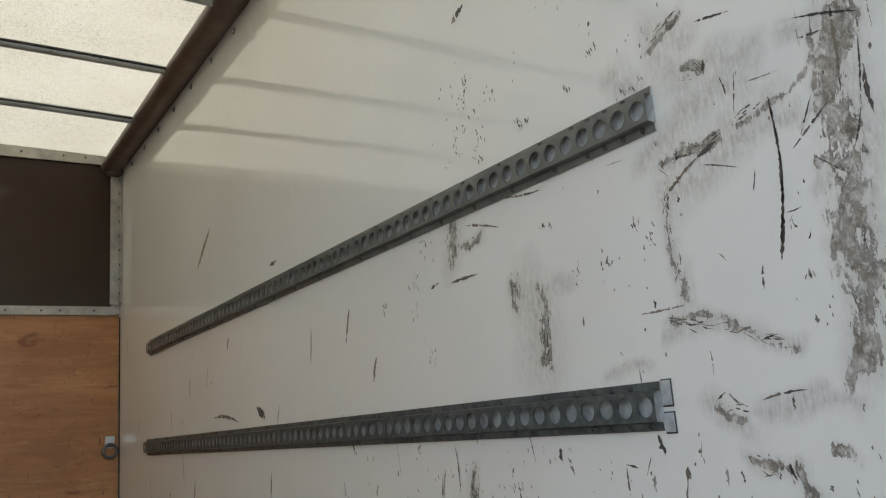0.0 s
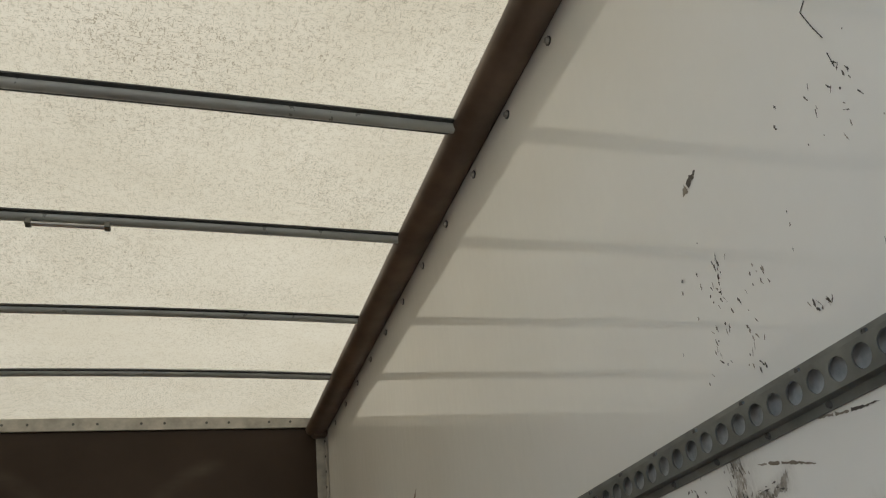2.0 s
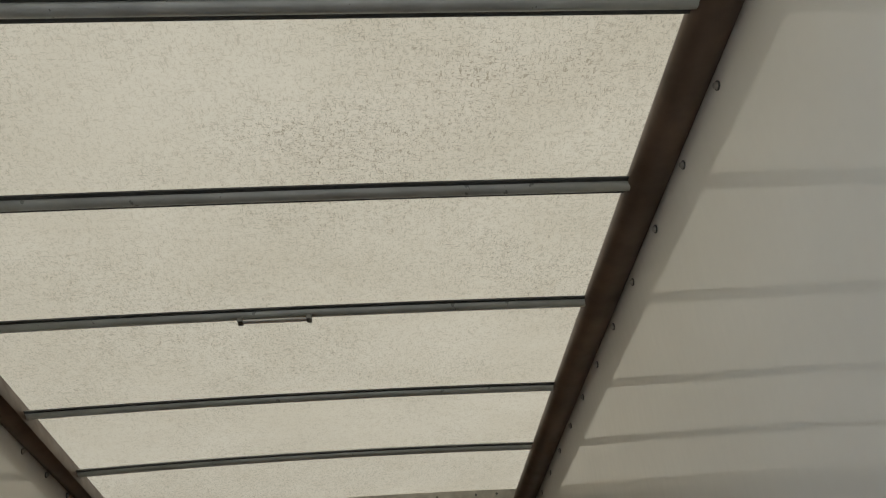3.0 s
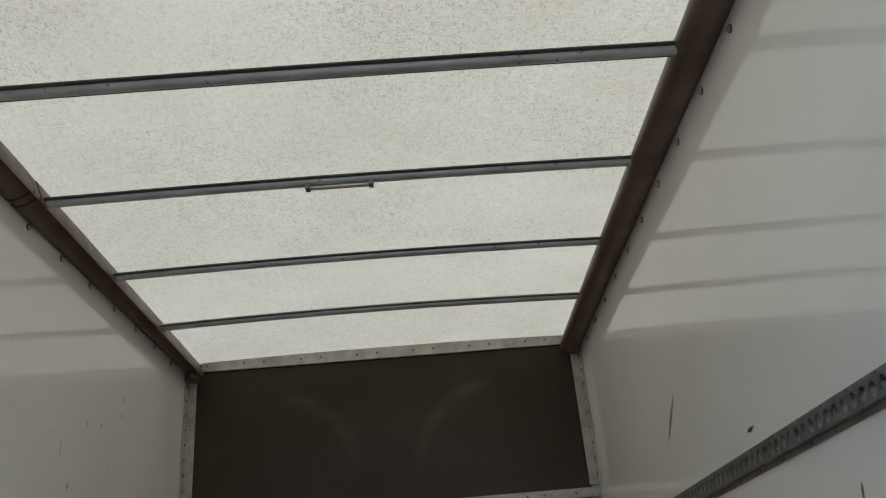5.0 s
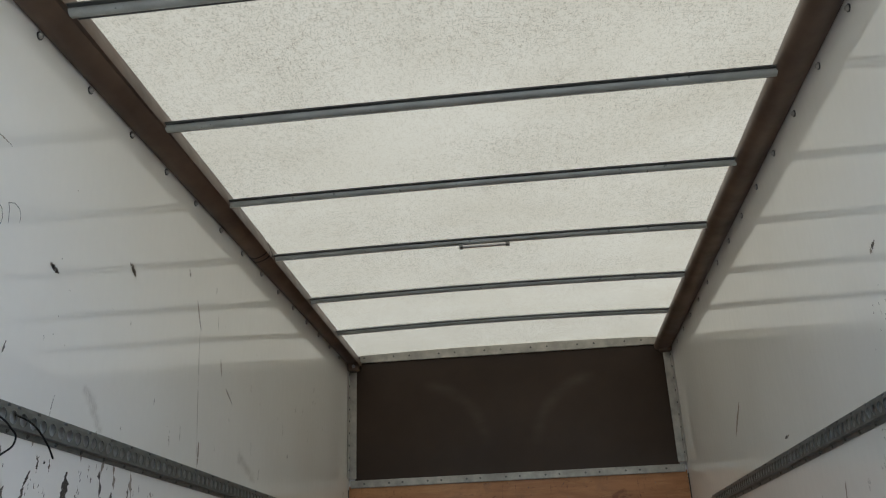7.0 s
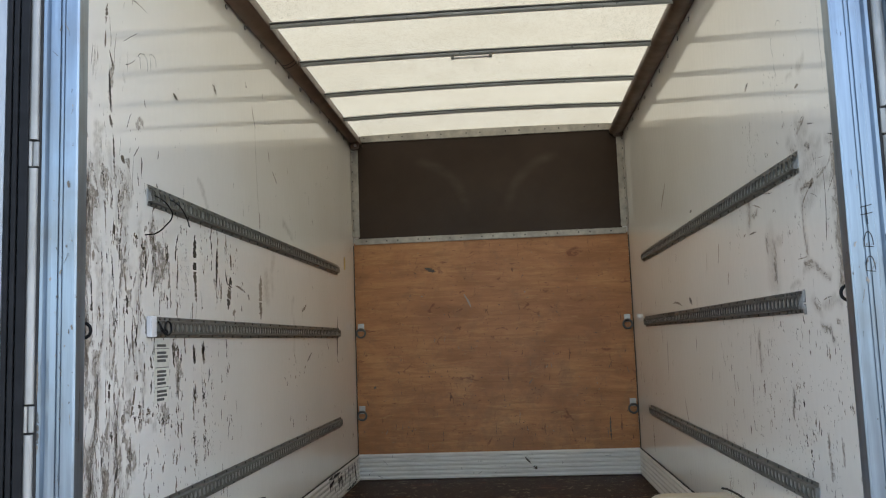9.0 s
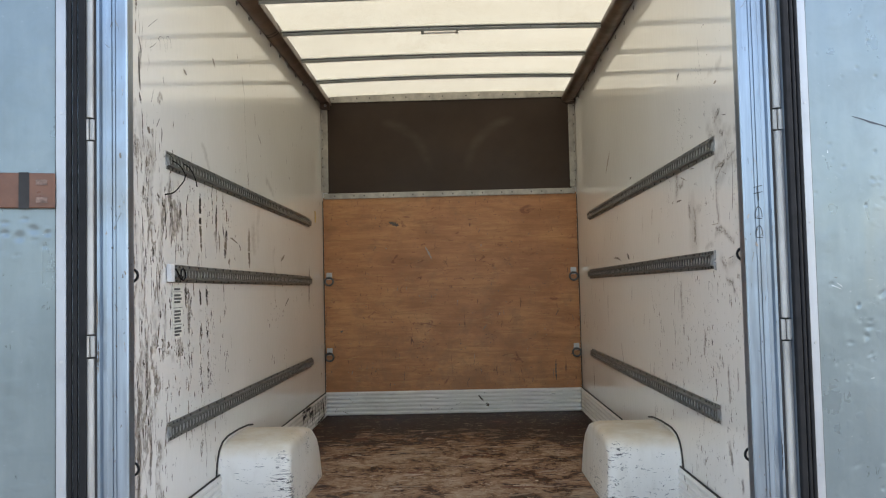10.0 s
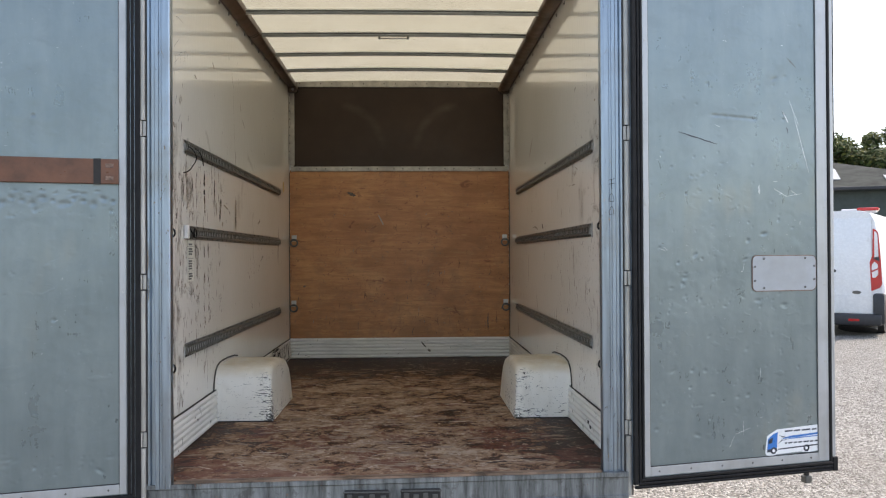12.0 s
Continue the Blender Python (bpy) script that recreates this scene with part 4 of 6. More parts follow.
left.rub(0.633, 1.468, 0.643, 1.418, 0.020)
left.rub(0.515, 1.460, 0.520, 1.448, 0.020)
for _ in range(46):
    y, z = left.rng.uniform(0.24, 0.80), left.rng.uniform(0.2, 1.7)
    left.smear(y, z, y + left.rng.uniform(-0.01, 0.01), z - left.rng.uniform(0.08, 0.3), left.rng.uniform(0.008, 0.03))
for y, z0, z1, w in ((0.865, 1.40, 1.22, 0.03), (0.94, 1.34, 1.24, 0.025)):
    left.brush(y, z0, y, z1, w)
wall_left = side_wall("wall_left", -1, left)

# ---- bulkhead ----
bm = bmesh.new()
box(bm, -HALF, HALF, FRONT + 0.004, FRONT + 0.03, -0.03, 2.56)
bulkhead = tagged(part("wall_front", bm, M_OUTER), "front bulkhead of the load box", "wall", kind="structure")
bm = bmesh.new()
box(bm, -0.994, 0.994, FRONT - 0.012, FRONT + 0.002, 0.20, 1.722)
part("plywood_panel", bm, M_PLY, bulkhead, "orange-brown varnished plywood lining, scratched")
bm = bmesh.new()
box(bm, -0.96, 0.96, FRONT - 0.008, FRONT + 0.002, 1.74, 2.52)
part("upper_panel", bm, M_PANEL, bulkhead, "dark brown film-faced panel with two faint rubbed arcs")


def ribbed(bm, length, height, thick, place, ribs=5):
    """A kick board with ribs running along it. place(along, out, up)."""
    prof = [(0.0, 0.0)]
    step = height / ribs
    for i in range(ribs):
        z = i * step
        for dz, d in ((0.06, 0.55), (0.25, 1.0), (0.62, 1.0), (0.85, 0.55), (0.97, 0.35)):
            prof.append((thick * d, z + dz * step))
    prof += [(thick * 0.6, height), (0.0, height)]
    extrude(bm, prof, lambda u, v: place(0.0, u, v), lambda u, v: place(length, u, v))


bm = bmesh.new()
ribbed(bm, 1.99, 0.183, 0.022, lambda a, o, u: (-0.995 + a, FRONT - o, FLOOR + u), 6)
part("kick_board", bm, M_KICK, bulkhead, "ribbed pale aluminium kick board")
for x0, x1, z0, z1 in ((-0.985, 0.985, 1.710, 1.754), (-0.93, 0.93, 2.475, 2.535)):
    bm = bmesh.new()
    box(bm, x0, x1, FRONT - 0.024, FRONT - 0.0125, z0, z1, 0.003)
    part("trim_strip", bm, M_TRIM, bulkhead, "riveted pale aluminium strip")
for s in (-1, 1):
    bm = bmesh.new()
    x0, x1 = sorted((s * 0.95, s * 0.996))
    box(bm, x0, x1, FRONT - 0.022, FRONT - 0.0125, 1.764, 2.44, 0.003)
    part("corner_strip", bm, M_TRIM, bulkhead)
    bm = bmesh.new()
    x0, x1 = sorted((s * 0.9905, s * 0.9985))
    box(bm, x0, x1, FRONT - 0.06, FRONT - 0.0225, 1.764, 2.44, 0.003)
    part("corner_strip", bm, M_TRIM, bulkhead)
    for i in range(9):
        z = 1.815 + i * 0.073
        bm = bmesh.new()
        cyl(bm, (s * 0.991, FRONT - 0.045, z), (s * 0.986, FRONT - 0.045, z), 0.006, 8)
        part("rivet", bm, M_RING, bulkhead)
for z, n in ((1.732, 16), (2.505, 13)):
    for i in range(n):
        x = -0.9 + 1.8 * (i + 0.3 * (i % 2)) / (n - 0.5)
        bm = bmesh.new()
        cyl(bm, (x, FRONT - 0.0235, z), (x, FRONT - 0.0275, z), 0.006, 8)
        part("rivet", bm, M_RING, bulkhead)
# seam sealant down the corners
for s in (-1, 1):
    bm = bmesh.new()
    x0, x1 = sorted((s * 0.9945, s * 0.9995))
    box(bm, x0, x1, FRONT - 0.018, FRONT - 0.0125, FLOOR, 1.701)
    part("seam", bm, M_DARK, bulkhead)



def marks_on(parent, worn, place, material=M_SCUFF):
    """Puts the strips of a Wear on another face; place(a, z) gives a point."""
    verts, faces = [], []
    for run in worn.strips:
        for j, pair in enumerate(run):
            verts += [place(a, z) for a, z in pair]
            if j:
                k = len(verts)
                faces.append((k - 4, k - 3, k - 1, k - 2))
    me = bpy.data.meshes.new("scuff_marks")
    me.from_pydata(verts, [], faces)
    me.materials.append(material)
    ob = new("scuff_marks", me)
    ob.parent = parent
    tagged(ob, "dark scratches and scuffs", kind="stuff")


ply = Wear(17)
ply.sprinkle(60, -0.95, 0.95, 0.22, 1.0, 0.05, 1.0, 0.25, 0.006)
ply.sprinkle(26, -0.95, 0.95, 0.21, 0.40, 0.10, 1.0, 0.08, 0.007)
ply.sprinkle(50, -0.95, 0.95, 0.5, 1.68, 0.035, 1.0, 1.2, 0.007)
ply.sprinkle(90, -0.95, 0.95, 0.25, 1.66, 0.022, 1.0, 1.5, 0.006)
ply.chips(120, -0.95, 0.95, 0.22, 1.66, 1.0, 0.005, 0.8)
ply.scratch(-0.20, 1.32, -0.15, 1.22, 0.014)
ply.scratch(-0.48, 1.52, -0.40, 1.49, 0.03)
ply.scratch(-0.87, 0.66, -0.86, 0.68, 0.02)
ply.scratch(0.27, 0.70, 0.24, 0.66, 0.010)
ply.scratch(0.80, 0.42, 0.80, 0.26, 0.012)
marks_on(bulkhead, ply, lambda a, z: (a, FRONT - 0.0128, z))
kick = Wear(18)
kick.flecks(0.21, 0.165, 0.23, 0.15, 0.03)
kick.scratch(0.19, 0.16, 0.23, 0.11, 0.014)
kick.scratch(0.25, 0.095, 0.27, 0.07, 0.022)
kick.sprinkle(14, -0.95, 0.95, 0.02, 0.18, 0.05, 1.0, 1.4, 0.004)
marks_on(bulkhead, kick, lambda a, z: (a, FRONT - 0.0226, z))



def splinters(name, seed, count, spots, colours, label, z):
    """Torn flakes of floor film: thin ragged shapes lying on the boards, mostly along x."""
    n = Nodes(name)
    g = n.add("NewGeometry")
    n.set(Base_Color=n.ramp(g.outputs["Random Per Island"], colours), Roughness=0.7)
    rng = random.Random(seed)
    verts, faces = [], []
    for x0, x1, y0, y1, share in spots:
        for _ in range(int(count * share)):
            cx, cy = rng.uniform(x0, x1), rng.uniform(y0, y1)
            for _ in range(rng.choice((1, 2, 3, 5))):
                x, y = cx + rng.gauss(0, 0.04), cy + rng.gauss(0, 0.03)
                ln = 0.006 + 0.060 * rng.random() ** 3
                w = ln * rng.uniform(0.10, 0.40) + 0.001
                k = 3 + int(ln / 0.012)
                lean = rng.gauss(0, 0.3)
                for i in range(k + 1):
                    f = 2 * i / k - 1
                    h = w * math.sqrt(max(0.03, 1 - f * f)) * rng.uniform(0.3, 1.1)
                    px_, py_ = x + f * ln, y + f * ln * lean + rng.uniform(-0.25, 0.25) * w
                    if abs(px_) > 0.98 or not 0.33 < py_ < 4.3:
                        h = 0.0005
                        px_, py_ = max(-0.98, min(0.98, px_)), max(0.33, min(4.3, py_))
                    verts += [(px_, py_ - h, FLOOR + z), (px_, py_ + h, FLOOR + z)]
                    if i:
                        m = len(verts)
                        faces.append((m - 4, m - 2, m - 1, m - 3))
    me = bpy.data.meshes.new("floor_wear")
    me.from_pydata(verts, [], faces)
    me.materials.append(n.mat)
    ob = new("floor_wear", me)
    ob.parent = floor
    tagged(ob, label, kind="stuff")


splinters("film_left", 31, 190, ((-0.98, 0.98, 0.25, 3.6, 0.40), (0.45, 0.98, 0.25, 3.2, 0.35), (-0.9, 0.9, 2.8, 3.6, 0.3), (-0.98, -0.6, 0.3, 3.4, 0.2)),
          [(0.0, (0.028, 0.013, 0.009)), (0.6, (0.07, 0.034, 0.023)), (1.0, (0.13, 0.06, 0.042))], "dark brown film left on the boards", 0.0004)
splinters("bare_wood", 32, 330, ((-0.95, 0.95, 0.25, 3.5, 0.7), (-0.7, 0.6, 2.7, 3.6, 0.4), (-0.6, 0.5, 0.25, 1.6, 0.4)),
          [(0.0, (0.22, 0.155, 0.11)), (0.7, (0.31, 0.225, 0.155)), (1.0, (0.42, 0.33, 0.25))], "pale torn wood fibres in the boards", 0.0008)

# ---- kick boards along the sides ----
for s in (-1, 1):
    for y0, y1 in ((0.345, 1.440), (2.250, FRONT - 0.024)):
        bm = bmesh.new()
        ribbed(bm, y1 - y0, 0.178, 0.014, lambda a, o, u: (s * (HALF - 0.001 - o), y0 + a, FLOOR + u), 6)
        k = part("kick_board", bm, M_KICK, wall_left if s < 0 else wall_right, "ribbed pale kick board")
        bm = bmesh.new()
        box(bm, *sorted((s * 0.9985, s * 0.992)), y0, y1, 0.196, 0.201)
        part("kick_edge", bm, M_DARK, wall_left if s < 0 else wall_right)

side = Wear(19)
side.sprinkle(26, 3.3, 4.28, 0.02, 0.18, 0.06, 1.0, 0.3, 0.022)
side.sprinkle(12, 0.3, 1.4, 0.02, 0.18, 0.05, 1.0, 0.8, 0.012)
for k in range(9):
    y = 3.30 + 0.115 * k + side.rng.uniform(-0.02, 0.02)
    side.scratch(y, 0.185, y + side.rng.uniform(-0.01, 0.03), 0.185 - side.rng.uniform(0.03, 0.10), side.rng.uniform(0.012, 0.03))
side.scratch(3.28, 0.192, 3.62, 0.186, 0.022)
side.scratch(3.30, 0.150, 3.42, 0.165, 0.030)
side.scratch(3.55, 0.13, 3.66, 0.15, 0.034)
side.scratch(3.80, 0.04, 4.20, 0.05, 0.020)
side.scratch(4.10, 0.17, 4.16, 0.05, 0.045)
marks_on(wall_left, side, lambda a, z: (-0.9836, a, z), M_DARK)
side = Wear(20)
side.sprinkle(14, 0.3, 1.4, 0.02, 0.18, 0.05, 1.0, 0.8, 0.014)
marks_on(wall_right, side, lambda a, z: (0.9836, a, z))
for y, z in ((0.857, 0.084), (0.784, 0.026), (0.905, 0.10)):
    bm = bmesh.new()
    box(bm, 0.9825, 0.9855, y - 0.012, y + 0.012, z - 0.008, z + 0.008, 0.001)
    part("slot", bm, M_RUBBER, wall_right)

# ---- roof ----


def camber(x):
    return 0.028 * (1 - (x / 0.9) ** 2)


bm = bmesh.new()
xs = [-1.03 + 2.06 * i / 20 for i in range(21)]
rows = []
for y in (0.15, FRONT + 0.03):
    for dz in (0.0,):
        rows.append([bm.verts.new((x, y, 2.522 + 0.5 * camber(x) + dz)) for x in xs])
for i in range(20):
    bm.faces.new((rows[0][i], rows[0][i + 1], rows[1][i + 1], rows[1][i]))
ceiling = tagged(part("ceiling", bm, M_ROOF, smooth=True), "translucent cream roof sheet, weathered and speckled", "roof", kind="structure")

BOWS = [0.81, 1.375, 1.932, 2.488, 3.080, 3.650]


def roof_bow(y):
    t = thing("roof_bow", "grey zinc tube roof bow under the translucent sheet", "roof bow", "roof bows", at=(0, y, 0))
    bm = bmesh.new()
    n, k, r = 16, 14, 0.0162
    lift = 0.002 + 0.0055 * max(0.0, y - 1.4)
    base = 2.458 + 0.010 * (y - 1.93)
    rings = []
    for i in range(n + 1):
        x = -0.918 + 1.824 * i / n
        z = base + lift * (1 - (x / 0.9) ** 2)
        rings.append([bm.verts.new((x, r * 1.05 * math.cos(2 * math.pi * j / k), z + r * math.sin(2 * math.pi * j / k))) for j in range(k)])
    for a, b in zip(rings, rings[1:]):
        for j in range(k):
            bm.faces.new((a[j], a[(j + 1) % k], b[(j + 1) % k], b[j]))
    part("tube", bm, M_BOW, t, smooth=True)
    # thin flange on which the sheet lies
    bm = bmesh.new()
    for i in range(n):
        xa, xb = -0.918 + 1.824 * i / n, -0.918 + 1.824 * (i + 1) / n
        za, zb = (base - 0.002 + lift * (1 - (q / 0.9) ** 2) for q in (xa, xb))
        vs = [bm.verts.new(p) for p in ((xa, -0.030, za), (xb, -0.030, zb), (xb, 0.030, zb), (xa, 0.030, za),
                                        (xa, -0.030, za + 0.004), (xb, -0.030, zb + 0.004), (xb, 0.030, zb + 0.004), (xa, 0.030, za + 0.004))]
        for f in ((0, 3, 2, 1), (4, 5, 6, 7), (0, 1, 5, 4), (2, 3, 7, 6), (1, 2, 6, 5), (3, 0, 4, 7)):
            bm.faces.new([vs[k] for k in f])
    bmesh.ops.remove_doubles(bm, verts=bm.verts[:], dist=1e-5)
    part("flange", bm, M_FLANGE, t)
    return t


for y in BOWS:
    roof_bow(y)

# ---- cant rails under the roof edge ----


def cant_rail(s):
    t = thing("cant_rail", "dark brown rounded rail along the roof edge", "rail", "cant rails")
    if s > 0:
        prof = [(1.0, 2.446), (0.985, 2.436), (0.968, 2.430), (0.945, 2.428), (0.922, 2.432), (0.910, 2.440), (0.902, 2.450), (0.900, 2.462), (0.925, 2.518), (1.0, 2.518)]
    else:
        prof = [(1.0, 2.404), (0.988, 2.398), (0.974, 2.398), (0.955, 2.404), (0.936, 2.415), (0.924, 2.428), (0.916, 2.442), (0.914, 2.458), (0.938, 2.518), (1.0, 2.518)]
    zb, rise, y_first, step = (2.414, 0.0, 0.560, 0.2505) if s > 0 else (2.389, 0.0156, 0.574, 0.2475)
    spans = [(0.344, FRONT - 0.03)] if s > 0 else [(0.226, 2.392), (2.444, FRONT - 0.03)]
    for y0, y1 in spans:
        bm = bmesh.new()
        lift = [0.002 + rise * (y - y_first) if s < 0 else 0.0 for y in (y0, y1)]
        extrude(bm, prof, lambda u, v: (s * (u - 0.0012), y0, v + lift[0] * (v < 2.44)), lambda u, v: (s * (u - 0.0012), y1, v + lift[1] * (v < 2.44)))
        part("rail", bm, M_CANT, t, smooth=True)
    if s < 0:
        for k, y0, y1, mat in ((0.975, 2.374, 2.464, M_CANT), (0.99, 2.393, 2.402, M_DARK), (0.99, 2.434, 2.443, M_DARK)):
            bm = bmesh.new()
            extrude(bm, [(0.94 + (u - 0.94) * k, 2.49 + (v - 2.49) * k if v < 2.5 else v - 0.002) for u, v in prof], lambda u, v: (s * u, y0, v + 0.029 * (v < 2.44)), lambda u, v: (s * u, y1, v + 0.029 * (v < 2.44)))
            part("joint_sleeve", bm, mat, t, smooth=True)
    # fixings below the rail
    for i in range(16):
        y = y_first + i * step
        if y > FRONT - 0.1:
            continue
        bm = bmesh.new()
        z = zb + rise * i * step
        # washer coloured dark to stand for the shadow round each bolt head
        cyl(bm, (s * 0.9995, y, z), (s * 0.9965, y, z), 0.0110, 12)
        bolt = part("bolt", bm, M_RIVET, t, "washer under the bolt head, dark for the shadow round it", smooth=True)
        bm = bmesh.new()
        cyl(bm, (s * 0.9964, y, z), (s * 0.990, y, z), 0.0085, 10, 0.006)
        part("bolt_head", bm, M_TRIM, bolt, smooth=True)
    return t


cant_rail(-1)
cant_rail(1)
for s in (-1, 1):
    t = thing("corner_bracket", "brown corner bracket where the roof rail meets the bulkhead", "bracket", "corner brackets")
    bm = bmesh.new()
    box(bm, *sorted((s * 0.925, s * 0.998)), FRONT - 0.085, FRONT - 0.025, 2.415, 2.475, 0.012)
    part("bracket", bm, M_CANT, t, smooth=True)
    bm = bmesh.new()
    cyl(bm, (s * 0.955, FRONT - 0.086, 2.44), (s * 0.955, FRONT - 0.094, 2.44), 0.011, 10)
    part("bolt", bm, M_BOLT, t, smooth=True)

# ---- lamp bracket on a roof bow ----
t = thing("roof_bracket", "small grey metal bracket hung below a roof bow", "bracket")
bm = bmesh.new()
box(bm, -0.120, 0.092, 2.469, 2.487, 2.437, 2.444, 0.003)
part("bar", bm, M_ALU_PALE, t)
for x in (-0.112, 0.084):
    bm = bmesh.new()
    box(bm, x - 0.008, x + 0.008, 2.465, 2.493, 2.435, 2.452, 0.003)
    part("clip", bm, M_GALV, t)

# ---- lashing rails ----
PITCH = 0.0389


def lashing_rail(s, y0, zc, n=75, label="", metal=M_GALV):
    """Galvanised hat-section rail with a row of round holes. Local y runs along the wall from the rear."""
    t = thing("lashing_rail", label or "galvanised steel lashing rail with round holes, fixed along the wall", "rail", "lashing rails", at=(s * HALF, y0, zc))
    bm = bmesh.new()
    d, hh, fl, r, k = 0.017, 0.0205, 0.0335, 0.0145, 18
    length = n * PITCH
    for i in range(n):
        yc = (i + 0.5) * PITCH
        ring, outer = [], []
        for j in range(k):
            a = 2 * math.pi * (j + 0.5) / k
            c, q = math.cos(a), math.sin(a)
            ring.append(bm.verts.new((-s * d, yc + r * c, r * q)))
            m = 1 / max(abs(c), abs(q))
            outer.append(bm.verts.new((-s * d, yc + PITCH / 2 * c * m, hh * q * m)))
        back = [bm.verts.new((-s * (d - 0.003), v.co.y, v.co.z)) for v in ring]
        for j in range(k):
            jj = (j + 1) % k
            bm.faces.new((ring[j], ring[jj], outer[jj], outer[j]))
            bm.faces.new((ring[j], back[j], back[jj], ring[jj]))
        for cz in (-1, 1):
            for cy in (-1, 1):
                corner = bm.verts.new((-s * d, yc + cy * PITCH / 2, cz * hh))
                near = sorted(outer, key=lambda v: (v.co - corner.co).length)[:2]
                bm.faces.new((corner, near[0], near[1]))
    for cz in (-1, 1):
        pts = [(d, hh), (0.0045, hh + 0.002), (0.0035, fl), (0.0005, fl)]
        rows_ = [[bm.verts.new((-s * u, y, cz * v)) for u, v in pts] for y in (0, length)]
        for j in range(3):
            bm.faces.new((rows_[0][j], rows_[0][j + 1], rows_[1][j + 1], rows_[1][j]))
    part("track", bm, metal, t)
    # added strip, greyed to stand for the shade and grime inside the holes
    bm = bmesh.new()
    box(bm, *sorted((-s * 0.0008, -s * 0.002)), 0.0, length, -0.0195, 0.0195)
    part("hole_shade_strip", bm, M_BACK, t, "grey strip added behind the holes for their shade and grime")
    for i in [0, 1, 2, 3, *range(5, 29, 3), *range(29, n, 4)]:
        for cz in (-1, 1):
            bm = bmesh.new()
            yy, zz = (i + 0.6 + 0.8 * (cz > 0)) * PITCH, cz * 0.0268
            cyl(bm, (-s * 0.0035, yy, zz), (-s * 0.0070, yy, zz), 0.0054, 10, 0.0036)
            part("rivet", bm, M_RIVET, t)
    return t


for zc in (1.478, 1.062, 0.488):
    lashing_rail(-1, 0.806, zc)
for y0, zc in ((0.807, 1.480), (0.850, 0.505)):
    lashing_rail(1, y0, zc)
lashing_rail(1, 0.861, 1.066, 75, "grimy dark lashing rail with round holes and oily streaks", M_GALV_DULL)

# ---- wheel boxes ----


def wheel_box(s):
    prof = [(1.480, 0.0), (1.483, 0.12), (1.488, 0.22), (1.501, 0.278), (1.533, 0.316), (1.59, 0.336), (1.68, 0.342), (1.85, 0.342),
            (2.0, 0.335), (2.10, 0.312), (2.185, 0.262), (2.24, 0.19), (2.268, 0.10), (2.275, 0.0)]
    cy, n = 1.878, len(prof)
    layers = []
    # from the wall inwards, the last ones rounding over the inner edge
    for x, k, drop in ((1.0, 1.03, 0.0), (0.975, 1.0, 0.0), (0.86, 1.0, 0.0), (0.742, 0.999, 0.001), (0.718, 0.994, 0.006), (0.703, 0.984, 0.016), (0.695, 0.968, 0.032), (0.692, 0.945, 0.055)):
        layers.append([(s * (x - 0.012 * (1 - z / 0.342) * (x < 0.75)), cy + (y - cy) * k, max(0.0, z - drop * min(1, z / 0.1))) for y, z in prof])
    t = thing("wheel_box", "white painted wheel box on the load floor, chipped and dented", "wheel box", "wheel boxes", at=(0, -0.035, FLOOR))
    t.scale.z = 0.895
    bm = bmesh.new()
    vs = [[bm.verts.new(p) for p in l] for l in layers]
    for a, b in zip(vs, vs[1:]):
        for j in range(n - 1):
            bm.faces.new((a[j], a[j + 1], b[j + 1], b[j]))
    bm.faces.new(vs[-1])
    part("cover", bm, M_BOX, t, smooth=True)
    bm = bmesh.new()
    box(bm, *sorted((s * 0.684, s * 0.985)), 1.471, 1.4795, 0.0004, 0.007)
    part("foot_seam", bm, M_DARK, t)
    # black bead along the arch cut in the wall
    bm = bmesh.new()
    bead = [(1.432, 0.20), (1.445, 0.26), (1.475, 0.315), (1.53, 0.348), (1.62, 0.362), (1.80, 0.362), (1.98, 0.352), (2.07, 0.338)]
    for (ya, za), (yb, zb) in zip(bead, bead[1:]):
        cyl(bm, (s * 0.9985, ya, za), (s * 0.9985, yb, zb), 0.005, 6)
    part("sealant_bead", bm, M_DARK, t)
    return t


wheel_box(-1)
wheel_box(1)

# ---- lashing rings on the plywood ----


def lashing_ring(x, z):
    t = thing("lashing_ring", "steel lashing ring on a small plate in the plywood", "ring", "lashing rings", at=(x, FRONT - 0.012, z))
    bm = bmesh.new()
    box(bm, -0.022, 0.022, -0.005, 0.0, 0.0, 0.055, 0.002)
    part("plate", bm, M_BOLT, t, "bright zinc plate")
    bm = bmesh.new()
    cyl(bm, (-0.016, -0.009, 0.012), (0.016, -0.009, 0.012), 0.007, 8)
    part("loop", bm, M_RING, t, smooth=True)
    bm = bmesh.new()
    R, r, n, k = 0.031, 0.0075, 20, 8
    g = [[bm.verts.new(((R + r * math.cos(b)) * math.cos(a), -0.016 + r * math.sin(b), -0.014 + (R + r * math.cos(b)) * math.sin(a)))
          for b in (2 * math.pi * j / k for j in range(k))] for a in (2 * math.pi * i / n for i in range(n))]
    for i in range(n):
        for j in range(k):
            bm.faces.new((g[i][j], g[(i + 1) % n][j], g[(i + 1) % n][(j + 1) % k], g[i][(j + 1) % k]))
    part("ring", bm, M_RING, t, smooth=True)


for x, z in ((-0.956, 1.077), (-0.961, 0.487), (0.955, 1.077), (0.962, 0.487)):
    lashing_ring(x, z)


